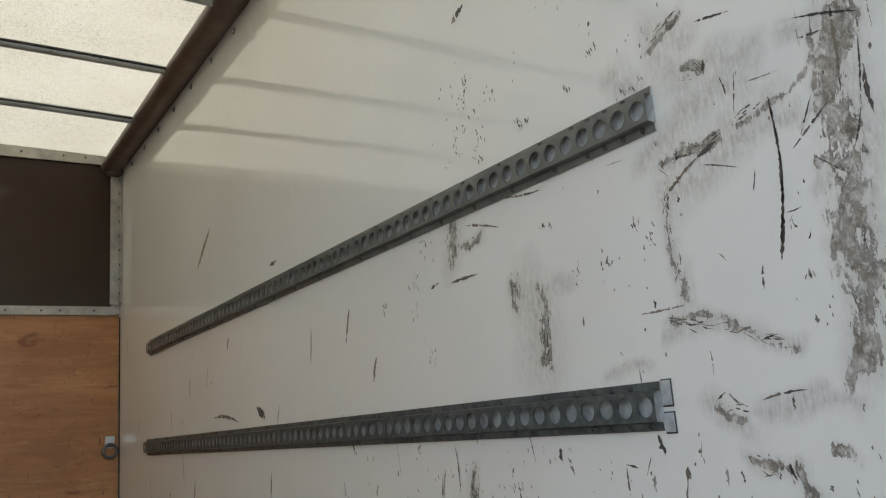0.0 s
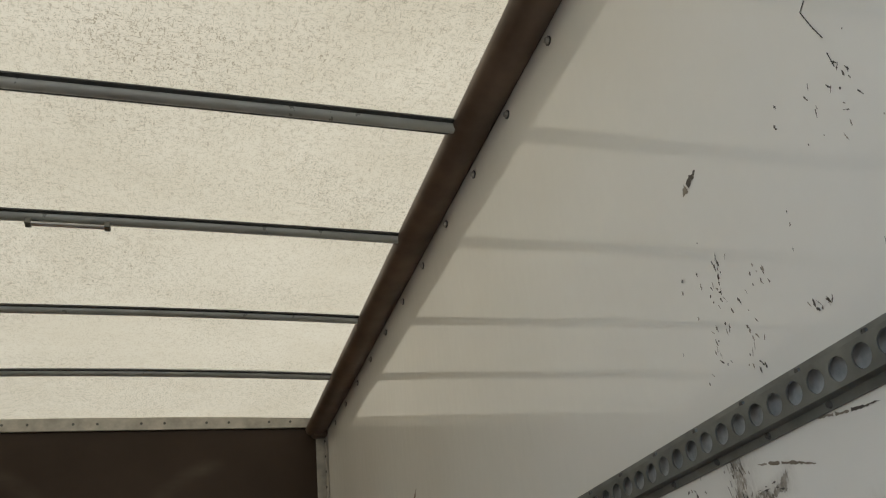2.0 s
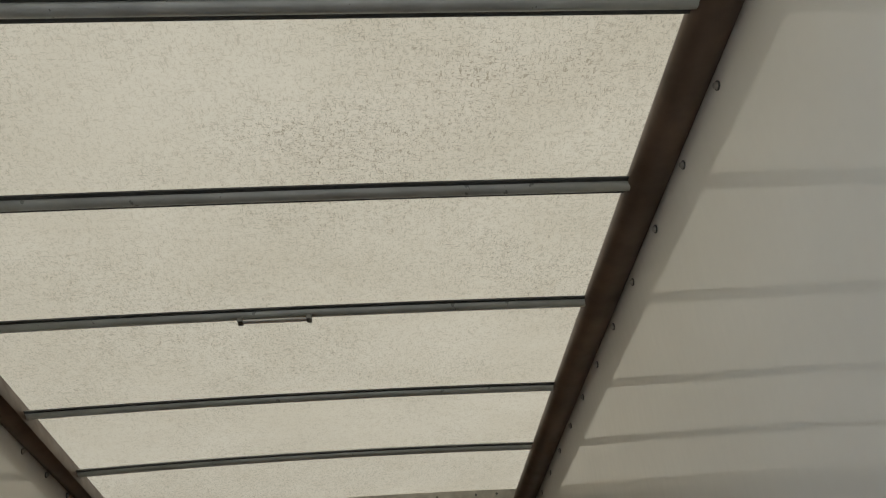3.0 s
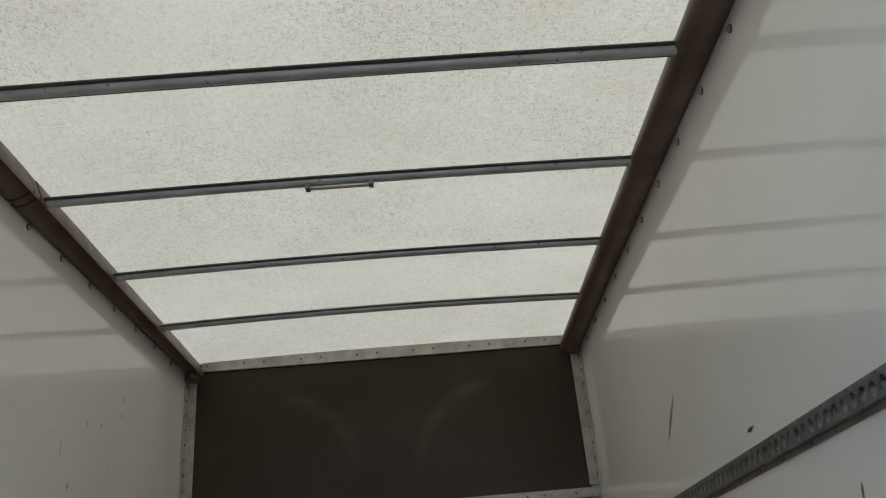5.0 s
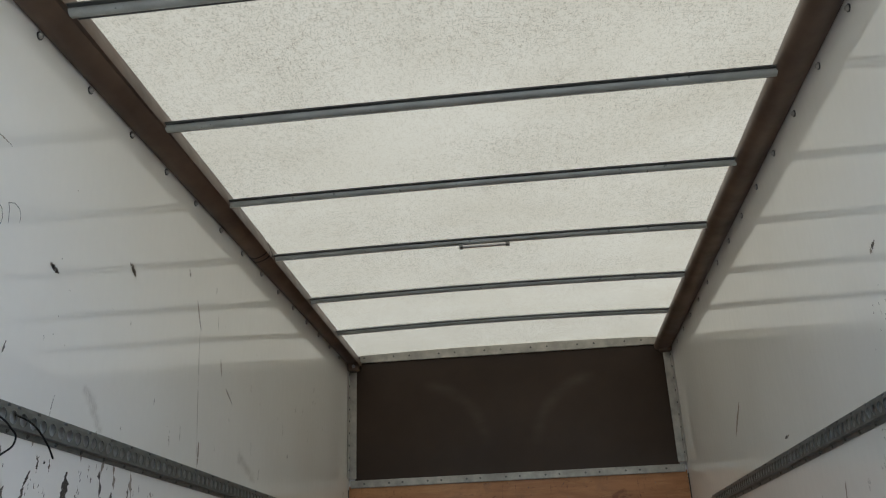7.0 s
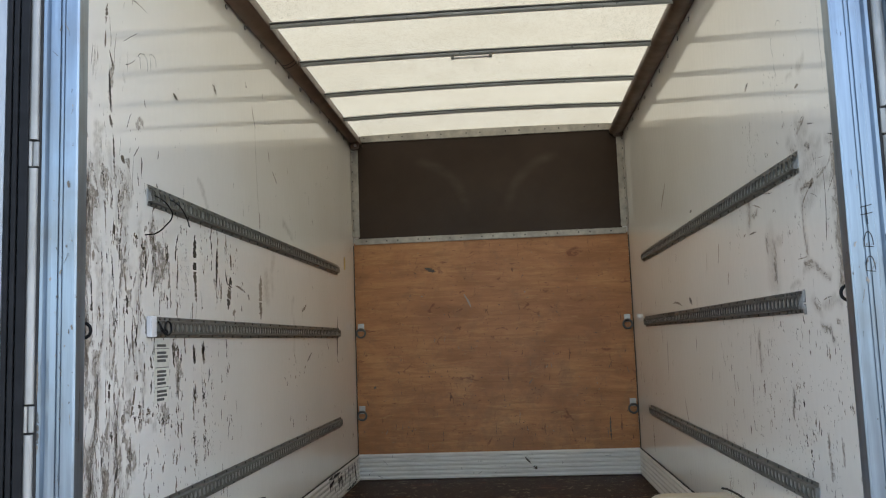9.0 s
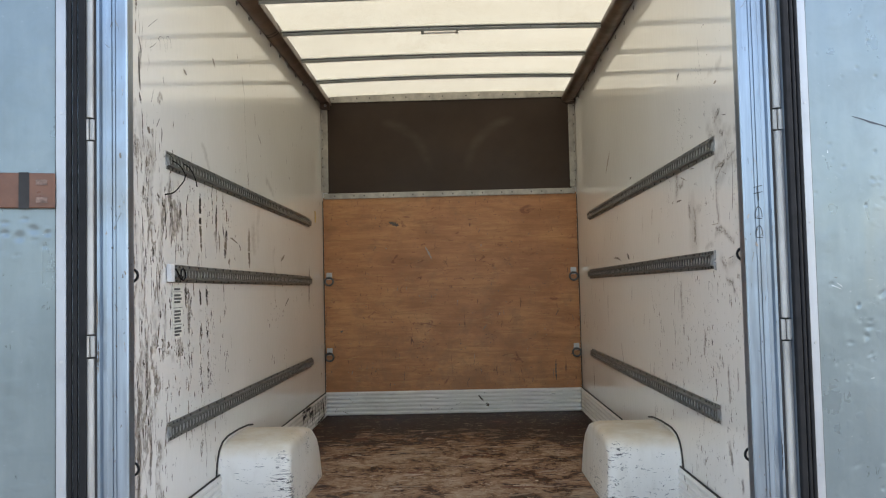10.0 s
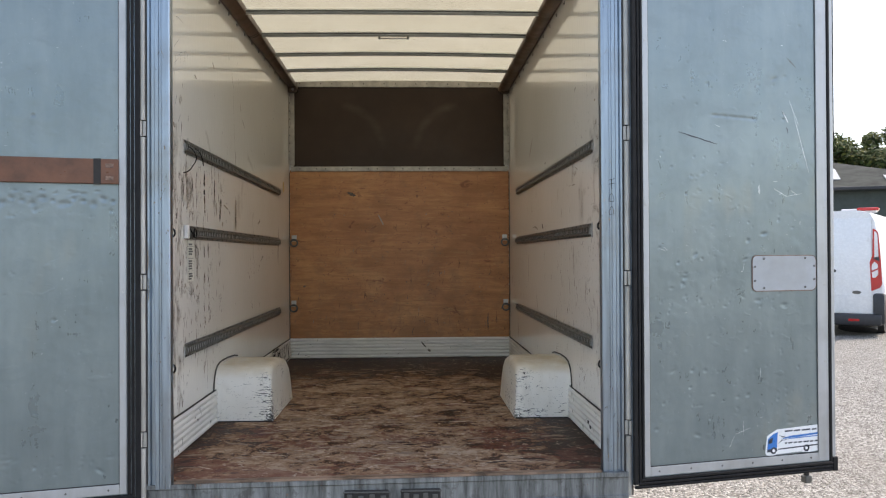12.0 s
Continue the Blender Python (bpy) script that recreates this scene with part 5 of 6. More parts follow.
def post_ring(s, z):
    """A dark ring on a staple at the back of a door post, only its inner half in sight."""
    x, y = (-0.884, REAR_L) if s < 0 else (0.915, REAR_R)
    t = thing("post_ring", "dark steel ring on a staple behind the door post", "ring", "post rings", at=(x, y + 0.072, z))
    bm = bmesh.new()
    box(bm, *sorted((s * 0.020, s * 0.040)), -0.0255, -0.0115, -0.025, 0.025, 0.002)
    part("staple", bm, M_RING, t)
    bm = bmesh.new()
    R, r, n, k = 0.018, 0.0042, 20, 8
    g = [[bm.verts.new((s * 0.017 + (R + r * math.cos(b)) * math.cos(a), r * math.sin(b), (R + r * math.cos(b)) * math.sin(a)))
          for b in (2 * math.pi * j / k for j in range(k))] for a in (2 * math.pi * i / n for i in range(n))]
    for i in range(n):
        for j in range(k):
            bm.faces.new((g[i][j], g[(i + 1) % n][j], g[(i + 1) % n][(j + 1) % k], g[i][(j + 1) % k]))
    part("ring", bm, M_RUBBER, t, smooth=True)


for s, z in ((1, 1.068), (1, 0.463), (-1, 1.042), (-1, 0.477)):
    post_ring(s, z)

# ---- rear portal ----


def jamb(s):
    """Ribbed aluminium post beside the rear opening with its hinge column."""
    y = REAR_L if s < 0 else REAR_R
    t = thing("door_post", "weathered ribbed aluminium post of the rear opening", "post", "door posts", kind="structure")
    xi = 0.884 if s < 0 else 0.915
    prof = [(xi, 0.045), (xi, 0.004), (xi + 0.004, 0.0), (xi + 0.030, 0.0), (xi + 0.031, 0.003), (xi + 0.034, 0.003), (xi + 0.035, 0.0), (xi + 0.040, 0.0),
            (xi + 0.041, 0.003), (xi + 0.044, 0.003), (xi + 0.045, -0.001), (xi + 0.060, -0.001), (xi + 0.066, 0.012), (xi + 0.078, 0.014), (xi + 0.084, 0.006), (xi + 0.092, 0.006),
            (xi + 0.094, 0.03), (1.034, 0.03), (1.034, 0.06), (xi + 0.03, 0.06), (xi + 0.03, 0.045)]
    bm = bmesh.new()
    extrude(bm, prof, lambda u, v: (s * u, y + v, -0.002), lambda u, v: (s * u, y + v, 2.50))
    part("post", bm, M_ALU, t)
    cx = xi + 0.112
    gaps = [0.20, 0.84, 1.465, 2.10]
    lo = -0.09
    for g in gaps + [2.50]:
        hi = g - 0.035 if g < 2.5 else 2.5
        bm = bmesh.new()
        cyl(bm, (s * cx, y + 0.006, lo), (s * cx, y + 0.006, hi), 0.0135, 16)
        part("hinge_column", bm, M_COLUMN, t, smooth=True)
        lo = g + 0.035
    for g in gaps:
        h = new("hinge")
        h.parent = t
        bm = bmesh.new()
        box(bm, *sorted((s * (cx - 0.019), s * (cx + 0.018))), y + 0.006, y + 0.02, g - 0.0345, g + 0.0345)
        part("recess", bm, M_DARK, h)
        bm = bmesh.new()
        box(bm, *sorted((s * (cx - 0.016), s * (cx - 0.003))), y - 0.002, y + 0.0055, g - 0.030, g + 0.030, 0.002)
        part("leaf", bm, M_COLUMN, h)
        bm = bmesh.new()
        cyl(bm, (s * (cx + 0.007), y + 0.001, g - 0.030), (s * (cx + 0.007), y + 0.001, g + 0.030), 0.0085, 12)
        part("knuckle", bm, M_COLUMN, h, smooth=True)
    # grimy joints either side of the column
    for u in (-0.0165, 0.0165):
        bm = bmesh.new()
        box(bm, *sorted((s * (cx + u - 0.0028), s * (cx + u + 0.0028))), y + 0.004, y + 0.022, -0.09, 2.5)
        part("joint_line", bm, M_DARK, t)
    return t


post_l = jamb(-1)
post_r = jamb(1)



def pen(name, parent, strokes, place, w=0.0022):
    """Thin pen lines; each stroke is a chain of (a, z) points."""
    bm = bmesh.new()
    for st in strokes:
        for (a0, z0), (a1, z1) in zip(st, st[1:]):
            d = Vector((a1 - a0, z1 - z0)).normalized() * w * 0.5
            bm.faces.new([bm.verts.new(place(*q)) for q in ((a0 - d.y, z0 + d.x), (a0 + d.y, z0 - d.x), (a1 + d.y, z1 - d.x), (a1 - d.y, z1 + d.x))])
    part(name, bm, M_DARK, parent)


def arc(ca, cz, ra, rz, t0, t1, n=10):
    return [(ca + ra * math.cos(t0 + (t1 - t0) * i / n), cz + rz * math.sin(t0 + (t1 - t0) * i / n)) for i in range(n + 1)]


grime = Wear(41)
grime.sprinkle(26, 0.890, 0.935, 0.1, 2.3, 0.035, 1.0, 0.3, 0.003)
grime.chips(30, 0.890, 0.940, 0.2, 1.4, 1.0, 0.003, 1.5)
grime.scratch(0.972, 1.00, 0.973, 0.88, 0.005)
grime.scratch(0.970, 0.86, 0.971, 0.76, 0.006)
marks_on(post_l, grime, lambda a, z: (-a, REAR_L - 0.0014, z))
grime = Wear(42)
grime.sprinkle(22, 0.922, 0.968, 0.0, 2.2, 0.03, 1.0, 0.3, 0.0025)
grime.chips(24, 0.922, 0.968, 0.0, 1.2, 1.0, 0.003, 1.5)
marks_on(post_r, grime, lambda a, z: (a, REAR_R - 0.0014, z))
px = 0.958
letters = [[(px - 0.012, 1.262), (px + 0.014, 1.268)], [(px - 0.012, 1.244), (px + 0.014, 1.249)], [(px, 1.266), (px + 0.002, 1.222)]]
for zc in (1.185, 1.128):
    letters.append([(px + 0.010, zc - 0.016), (px - 0.010, zc - 0.014), *arc(px, zc - 0.012, 0.010, 0.032, math.pi, 0.0)])
pen("pen_letters", post_r, letters, lambda a, z: (a, REAR_R - 0.0012, z))

pen("pen_mark", wall_left, [[(0.730, 1.975), (0.682, 1.946), (0.642, 1.919)], [(0.654, 1.849), (0.686, 1.864), (0.716, 1.884)], [(0.757, 1.871), (0.753, 1.905), (0.735, 1.903), (0.753, 1.919), (0.784, 1.926), (0.803, 1.915), (0.810, 1.895), (0.806, 1.878)], [(0.832, 1.892), (0.828, 1.927), (0.821, 1.938), (0.843, 1.947), (0.863, 1.942), (0.872, 1.927), (0.871, 1.911)]],
    lambda a, z: (-HALF + 0.0009, a, z), 0.0016)
pen("pen_mark", wall_right, [[(0.961, 1.917), (0.973, 1.909), (0.965, 1.874), (0.958, 1.852)], [(0.961, 1.831), (0.959, 1.807)], arc(0.895, 1.931, 0.022, 0.018, 0.3, 2.9)],
    lambda a, z: (HALF - 0.0009, a, z), 0.0014)
t = thing("rear_sill", "grimy metal rear sill below the load floor edge", "sill", kind="structure")
bm = bmesh.new()
prof = [(u, FLOOR + v) for u, v in ((0.0, -0.004), (0.0, -0.022), (0.010, -0.028), (0.010, -0.10), (0.0, -0.105), (0.0, -0.13), (0.06, -0.13), (0.06, -0.004))]
extrude(bm, prof, lambda u, v: (-0.985, rear(-0.985) + u, v), lambda u, v: (1.02, rear(1.02) + u, v))
part("beam", bm, M_SILL, t)
bm = bmesh.new()
extrude(bm, [(0.004, FLOOR - 0.003), (0.004, FLOOR + 0.006), (0.05, FLOOR + 0.004), (0.05, FLOOR - 0.003)], lambda u, v: (-0.875, rear(-0.875) + u, v), lambda u, v: (0.905, rear(0.905) + u, v))
part("edge_strip", bm, M_STRIP, t, "rusty worn edge strip")
for x0, x1 in ((-0.185, 0.0), (0.05, 0.215)):
    bm = bmesh.new()
    yy = rear((x0 + x1) / 2)
    box(bm, x0, x1, yy - 0.012, yy + 0.009, FLOOR - 0.112, FLOOR - 0.048, 0.004)
    keep = part("latch_keep", bm, M_DARK, t, "black latch keep with worn metal teeth")
    for k in range(4):
        bm = bmesh.new()
        xa = x0 + 0.012 + k * (x1 - x0 - 0.046) / 3
        box(bm, xa, xa + 0.022, yy - 0.018, yy - 0.0125, FLOOR - 0.108, FLOOR - 0.060 - 0.006 * (k % 2), 0.003)
        part("tooth", bm, M_RING, keep)
    bm = bmesh.new()
    box(bm, x0 - 0.004, x1 + 0.004, yy - 0.017, yy - 0.0125, FLOOR - 0.056, FLOOR - 0.050, 0.002)
    part("lip", bm, M_RING, keep)

# ---- rear doors ----


def chance_dents(seed, spots):
    """Dents scattered over a door skin, thicker in the given bands (u0, u1, z0, z1, count)."""
    rng = random.Random(seed)
    out = []
    for u0, u1, z0, z1, n in spots:
        for _ in range(n):
            r = rng.choice((0.004, 0.004, 0.005, 0.006, 0.007, 0.010))
            u, z, long, tilt = rng.uniform(u0, u1), rng.uniform(z0, z1), rng.choice((0.8, 1.0, 1.3, 2.2)), rng.gauss(0, 0.35)
            out.append((u, z, r, r * rng.uniform(0.08, 0.25), long, tilt))
            if rng.random() < 0.4:
                out.append((u + rng.gauss(0, 0.012), z + rng.gauss(0, 0.008), r * 0.7, r * 0.15, long, tilt))
    return out


def rear_door(s, hinge, angle, name, label, dents):
    """Local frame: u runs from the hinge outwards, y is through the door with the seen face at y = 0, z up."""
    t = thing(name, label, "door", kind="structure", at=(*hinge, 0.0), turn=angle)
    W, z0, z1 = (1.045 if s > 0 else 0.998), -0.045, 2.42

    def bx(u0, u1, ya, yb, za, zb, bevel=0.0):
        b = bmesh.new()
        return box(b, *sorted((s * u0, s * u1)), ya, yb, za, zb, bevel)

    part("core", bx(0.05, W - 0.03, 0.012, 0.026, z0 + 0.03, z1 - 0.03), M_ALU, t)
    us, zs = np.arange(0.05, W - 0.0299, 0.0045), np.arange(z0 + 0.03, z1 - 0.0299, 0.0045)
    U, Z = np.meshgrid(us, zs, indexing="ij")
    D = 0.0006 * np.sin(U * 9 + 2 * np.sin(Z * 2.1)) * np.sin(Z * 5.3 + U * 3)
    for u, z, r, d, long, tilt in dents:
        du, dz = (U - u) * math.cos(tilt) + (Z - z) * math.sin(tilt), (Z - z) * math.cos(tilt) - (U - u) * math.sin(tilt)
        q = ((du / long) ** 2 + dz ** 2) / r ** 2
        D += 1.15 * d * np.exp(-1.6 * q) - 0.3 * d * np.exp(-0.5 * q)
    i = np.arange(U.size).reshape(U.shape)
    quads = np.stack([i[:-1, :-1], i[1:, :-1], i[1:, 1:], i[:-1, 1:]], -1).reshape(-1, 4)
    me = bpy.data.meshes.new("panel")
    me.from_pydata(np.stack([s * U.ravel(), D.ravel(), Z.ravel()], 1).tolist(), [], (quads if s > 0 else quads[:, ::-1]).tolist())
    me.materials.append(M_DOOR)
    me.polygons.foreach_set("use_smooth", [True] * len(me.polygons))
    pan = new("panel", me)
    pan.parent = t
    tagged(pan, "dented grey metal door skin")
    part("edge_frame", bx(0.0, 0.05, 0.004, 0.026, z0, z1), M_ALU, t)
    part("edge_frame", bx(W - 0.021, W, -0.004, 0.03, z0 + 0.01, z1, 0.003), M_CLAMP, t)
    part("edge_frame", bx(0.05, W - 0.03, 0.004, 0.026, z0, z0 + 0.03), M_ALU, t)
    # rubber seal with three lips round the edge
    for k in range(3):
        part("seal_lip", bx((-0.003, 0.021, 0.036)[k], 0.018 + k * 0.015, -0.012, 0.0035, z0 + 0.004, z1, 0.004), M_RUBBER, t)
        part("seal_lip", bx(0.004 + 0.012 * k, W - 0.0225, -0.012 - 0.001 * k, 0.0035, z0 - 0.014 + k * 0.0155, z0 - 0.001 + k * 0.0155, 0.004), M_RUBBER, t)
    part("seal_lip", bx(W - 0.037, W - 0.0215, -0.010, 0.02, z0 + 0.03, z1, 0.004), M_RUBBER, t)
    part("seal_lip", bx(W + 0.0005, W + 0.009, -0.002, 0.026, 1.47, z1, 0.003), M_RUBBER, t)
    part("seal_corner", bx(W - 0.022, W + 0.006, -0.013, 0.030, z0 - 0.016, z0 + 0.050, 0.004), M_RUBBER, t)
    # pale clamp strip inside the seal
    part("clamp_strip", bx(0.0505, 0.078, -0.006, -0.0005, z0 + 0.034, z1, 0.002), M_CLAMP, t, "riveted grey clamp strip")
    part("clamp_strip", bx(W - 0.096, W - 0.038, -0.006, -0.0005, z0 + 0.034, z1, 0.002), M_CLAMP, t)
    part("clamp_strip", bx(0.0785, W - 0.0965, -0.006, -0.0005, z0 + 0.034, z0 + 0.074, 0.002), M_CLAMP, t)
    # thin darker lines along the inner edges of the clamp strips
    part("edge_line", bx(0.0785, W - 0.0965, -0.0045, -0.001, z0 + 0.0745, z0 + 0.0775), M_DARK, t)
    part("edge_line", bx(0.0785, 0.0802, -0.0045, -0.001, z0 + 0.078, z1), M_GALV_DULL, t)
    part("edge_line", bx(W - 0.0985, W - 0.0965, -0.0045, -0.001, z0 + 0.078, z1), M_GALV_DULL, t)
    for i in range(6):
        b = bmesh.new()
        cyl(b, (s * (0.12 + 0.157 * i), -0.006, z0 + 0.054), (s * (0.12 + 0.157 * i), -0.008, z0 + 0.054), 0.0042, 8)
        part("rivet", b, M_RING, t)
    for i in range(7):
        z = 0.09 + i * 0.355
        for u in (0.064, W - 0.056):
            b = bmesh.new()
            cyl(b, (s * u, -0.006, z), (s * u, -0.008, z), 0.0042, 8)
            part("rivet", b, M_BOLT, t)
    return t, bx


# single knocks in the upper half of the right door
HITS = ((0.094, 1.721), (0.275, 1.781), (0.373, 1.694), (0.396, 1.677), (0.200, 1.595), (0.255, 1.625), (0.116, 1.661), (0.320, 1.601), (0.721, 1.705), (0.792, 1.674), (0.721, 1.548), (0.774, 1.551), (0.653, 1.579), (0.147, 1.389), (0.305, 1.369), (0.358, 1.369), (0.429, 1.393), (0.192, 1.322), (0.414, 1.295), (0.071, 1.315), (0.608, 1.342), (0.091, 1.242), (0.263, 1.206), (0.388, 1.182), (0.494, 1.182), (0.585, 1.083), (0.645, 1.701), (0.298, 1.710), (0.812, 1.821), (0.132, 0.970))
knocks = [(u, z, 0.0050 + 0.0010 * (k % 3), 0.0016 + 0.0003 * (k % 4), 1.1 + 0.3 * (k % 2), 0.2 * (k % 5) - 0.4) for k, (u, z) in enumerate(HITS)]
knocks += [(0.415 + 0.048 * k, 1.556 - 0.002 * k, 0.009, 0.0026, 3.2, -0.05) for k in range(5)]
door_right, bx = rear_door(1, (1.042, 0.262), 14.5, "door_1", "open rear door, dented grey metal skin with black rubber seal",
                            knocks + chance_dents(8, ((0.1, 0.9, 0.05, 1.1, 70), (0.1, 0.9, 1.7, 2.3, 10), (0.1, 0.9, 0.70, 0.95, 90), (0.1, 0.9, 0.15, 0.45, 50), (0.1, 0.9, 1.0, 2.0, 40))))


def rounded(u0, u1, z0, z1, r, y0, y1):
    bm = bmesh.new()
    loop = []
    for cu, cz, a in ((u1 - r, z1 - r, 0.0), (u0 + r, z1 - r, 0.5), (u0 + r, z0 + r, 1.0), (u1 - r, z0 + r, 1.5)):
        loop += [(cu + r * math.cos(math.pi * (a + k / 10)), cz + r * math.sin(math.pi * (a + k / 10))) for k in range(6)]
    extrude(bm, loop, lambda u, v: (u, y0, v), lambda u, v: (u, y1, v))
    return bm


plate = part("cover_plate", rounded(0.602, 0.941, 0.776, 0.932, 0.022, -0.0045, -0.002), M_PLATE, door_right, "pale riveted cover plate with rusty edges")
part("rusty_edge", rounded(0.598, 0.945, 0.772, 0.936, 0.026, -0.003, -0.0005), M_RUST, plate)
for u, zz in ((0.612, (0.821, 0.884)), (0.660, (0.788, 0.920)), (0.882, (0.790, 0.922)), (0.932, (0.825, 0.886))):
    for z in zz:
        b = bmesh.new()
        cyl(b, (u, -0.0045, z), (u, -0.0075, z), 0.005, 8)
        part("rivet", b, M_RING, plate)
door_left, bx = rear_door(-1, (-1.004, 0.161), 16.0, "door_2", "open rear door with a brown wooden strip across its dented skin",
                          [(0.10 + 0.037 * k, 1.165 + 0.012 * math.sin(2.1 * k), 0.010 + 0.003 * (k % 3), 0.0034, 1.0 + 0.4 * (k % 2), 0.3 * math.sin(k)) for k in range(14)] + [(0.16 + 0.05 * k, 1.205 - 0.01 * (k % 2), 0.006, 0.0022, 2.4, 0.0) for k in range(7)] + chance_dents(9, ((0.1, 0.9, 0.05, 2.2, 60), (0.1, 0.6, 1.10, 1.21, 40), (0.1, 0.6, 0.05, 0.16, 46))))
part("rubbing_strip", bx(0.078, 0.97, -0.016, -0.0065, 1.235, 1.335, 0.003), M_WOOD, door_left, "brown varnished wooden strip")
part("strip_band", bx(0.145, 0.172, -0.018, -0.0162, 1.234, 1.336), M_DARK, door_left)
for z in (1.258, 1.308):
    part("screw_plate", bx(0.098, 0.128, -0.018, -0.0162, z - 0.008, z + 0.008, 0.001), M_RUST, door_left, "small rusty screw plate")

# ---- chassis under the box ----
t = thing("chassis", "black steel chassis under the load box", "chassis")
for x in (-0.45, 0.45):
    bm = bmesh.new()
    box(bm, x - 0.04, x + 0.04, 0.4, 5.4, -0.20, -0.031)
    part("rail", bm, M_CHASSIS, t)
bm = bmesh.new()
cyl(bm, (-0.9, 1.88, -0.22), (0.9, 1.88, -0.22), 0.05, 12)
part("axle", bm, M_CHASSIS, t)
for s in (-1, 1):
    for y in (1.88, 5.05):
        bm = bmesh.new()
        cyl(bm, (s * 0.74, y, -0.22), (s * 0.96, y, -0.22), 0.33, 28)
        part("wheel", bm, M_RUBBER, t, smooth=True)

# ---- instruction label and bits on the left wall rails ----
t = thing("instruction_label", "worn pale paper label with small print on the wall", "label")
bm = bmesh.new()
box(bm, -0.9994, -0.9985, 0.868, 0.98, 0.822, 1.022)
part("paper", bm, plain("aged_label", (0.66, 0.65, 0.57), 0.5, 0, 0.1, 40), t)
M_PRINT = plain("grey_print", (0.12, 0.12, 0.115), 0.6)
rng = random.Random(11)
for block, (z0, n) in enumerate(((1.008, 1), (0.985, 3), (0.925, 4), (0.862, 3))):
    for k in range(n):
        z = z0 - k * 0.0125
        bm = bmesh.new()
        box(bm, -0.9984, -0.9982, 0.886, 0.884 + rng.uniform(0.055, 0.086), z - 0.0085, z)
        part("print_line", bm, M_PRINT, t)
    if block:
        bm = bmesh.new()
        box(bm, -0.9984, -0.9982, 0.873, 0.976, z0 + 0.008, z0 + 0.010)
        part("print_rule", bm, M_PRINT, t)
t = thing("tape_wrap", "white tape wrapped over the end of a lashing rail", "tape")
bm = bmesh.new()
box(bm, -0.9995, -0.981, 0.806, 0.846, 1.030, 1.096, 0.004)
part("tape", bm, M_WHITE, t)


def wire(pts, r, label):
    """A thin bent wire through the points."""
    cu = bpy.data.curves.new("wire", "CURVE")
    cu.dimensions, cu.bevel_depth, cu.bevel_resolution = "3D", r, 2
    sp = cu.splines.new("BEZIER")
    sp.bezier_points.add(len(pts) - 1)
    for p, co in zip(sp.bezier_points, pts):
        p.co, p.handle_left_type, p.handle_right_type = co, "AUTO", "AUTO"
    cu.materials.append(M_RUBBER)
    tmp = bpy.data.objects.new("tmp", cu)
    me = bpy.data.meshes.new_from_object(tmp)
    bpy.data.objects.remove(tmp)
    return tagged(new("wire", me), label, "wire", "loose wires")


wire([(-0.983, 0.83, 1.478), (-0.975, 0.87, 1.470), (-0.972, 0.92, 1.452), (-0.976, 0.95, 1.43), (-0.985, 0.92, 1.395), (-0.992, 0.87, 1.365), (-0.996, 0.79, 1.348)], 0.0022, "black wire hanging from a lashing rail")
wire([(-0.983, 0.95, 1.485), (-0.975, 1.00, 1.475), (-0.974, 1.07, 1.44), (-0.980, 1.11, 1.415)], 0.0022, "black wire hooked in a lashing rail")
wire([(-0.982, 0.855, 1.080), (-0.972, 0.875, 1.05), (-0.970, 0.91, 1.038), (-0.970, 0.93, 1.06), (-0.972, 0.91, 1.080), (-0.970, 0.88, 1.058), (-0.972, 0.90, 1.045), (-0.972, 0.86, 1.05)], 0.003, "black wire knotted round a lashing rail")
t = thing("end_tab", "small clear tab beside the end of a lashing rail", "tab")
for z0, z1 in ((1.07, 1.104), (1.034, 1.06)):
    bm = bmesh.new()
    box(bm, 0.9965, 0.9993, 0.843, 0.860, z0 - 0.004, z1 - 0.004, 0.001)
    part("tab", bm, M_TAB, t)
    bm = bmesh.new()
    box(bm, 0.9985, 0.9994, 0.8412, 0.8605, z0 - 0.0058, z1 - 0.0022)
    part("tab_edge", bm, M_RING, t)
bm = bmesh.new()
box(bm, -0.9994, -0.9988, 3.95, 4.0, 1.50, 1.585)
tagged(part("stain", bm, M_YELLOW), "yellow smear on the wall above a rail", "stain")

# ---- sticker on the right door ----
M_STICK_W = plain("sticker_white", (0.80, 0.81, 0.82), 0.3, 0, 0.03)
M_STICK_B = plain("sticker_blue", (0.03, 0.17, 0.50), 0.3, 0, 0.1)
M_STICK_K = plain("sticker_dark", (0.03, 0.035, 0.05), 0.3)
sticker = tagged(new("sticker"), "lorry-shaped white and blue sticker")
sticker.parent = door_right


def flat(name, pts, y, material, parent):
    bm = bmesh.new()
    bm.faces.new([bm.verts.new((u, y, z)) for u, z in pts])
    r = bmesh.ops.extrude_face_region(bm, geom=bm.faces[:])
    bmesh.ops.translate(bm, vec=(0, -0.0004, 0), verts=[v for v in r["geom"] if isinstance(v, bmesh.types.BMVert)])
    return part(name, bm, material, parent)


def disc(cu, cz, r, n=14):
    return [(cu + r * math.cos(2 * math.pi * i / n), cz + r * math.sin(2 * math.pi * i / n)) for i in range(n)]


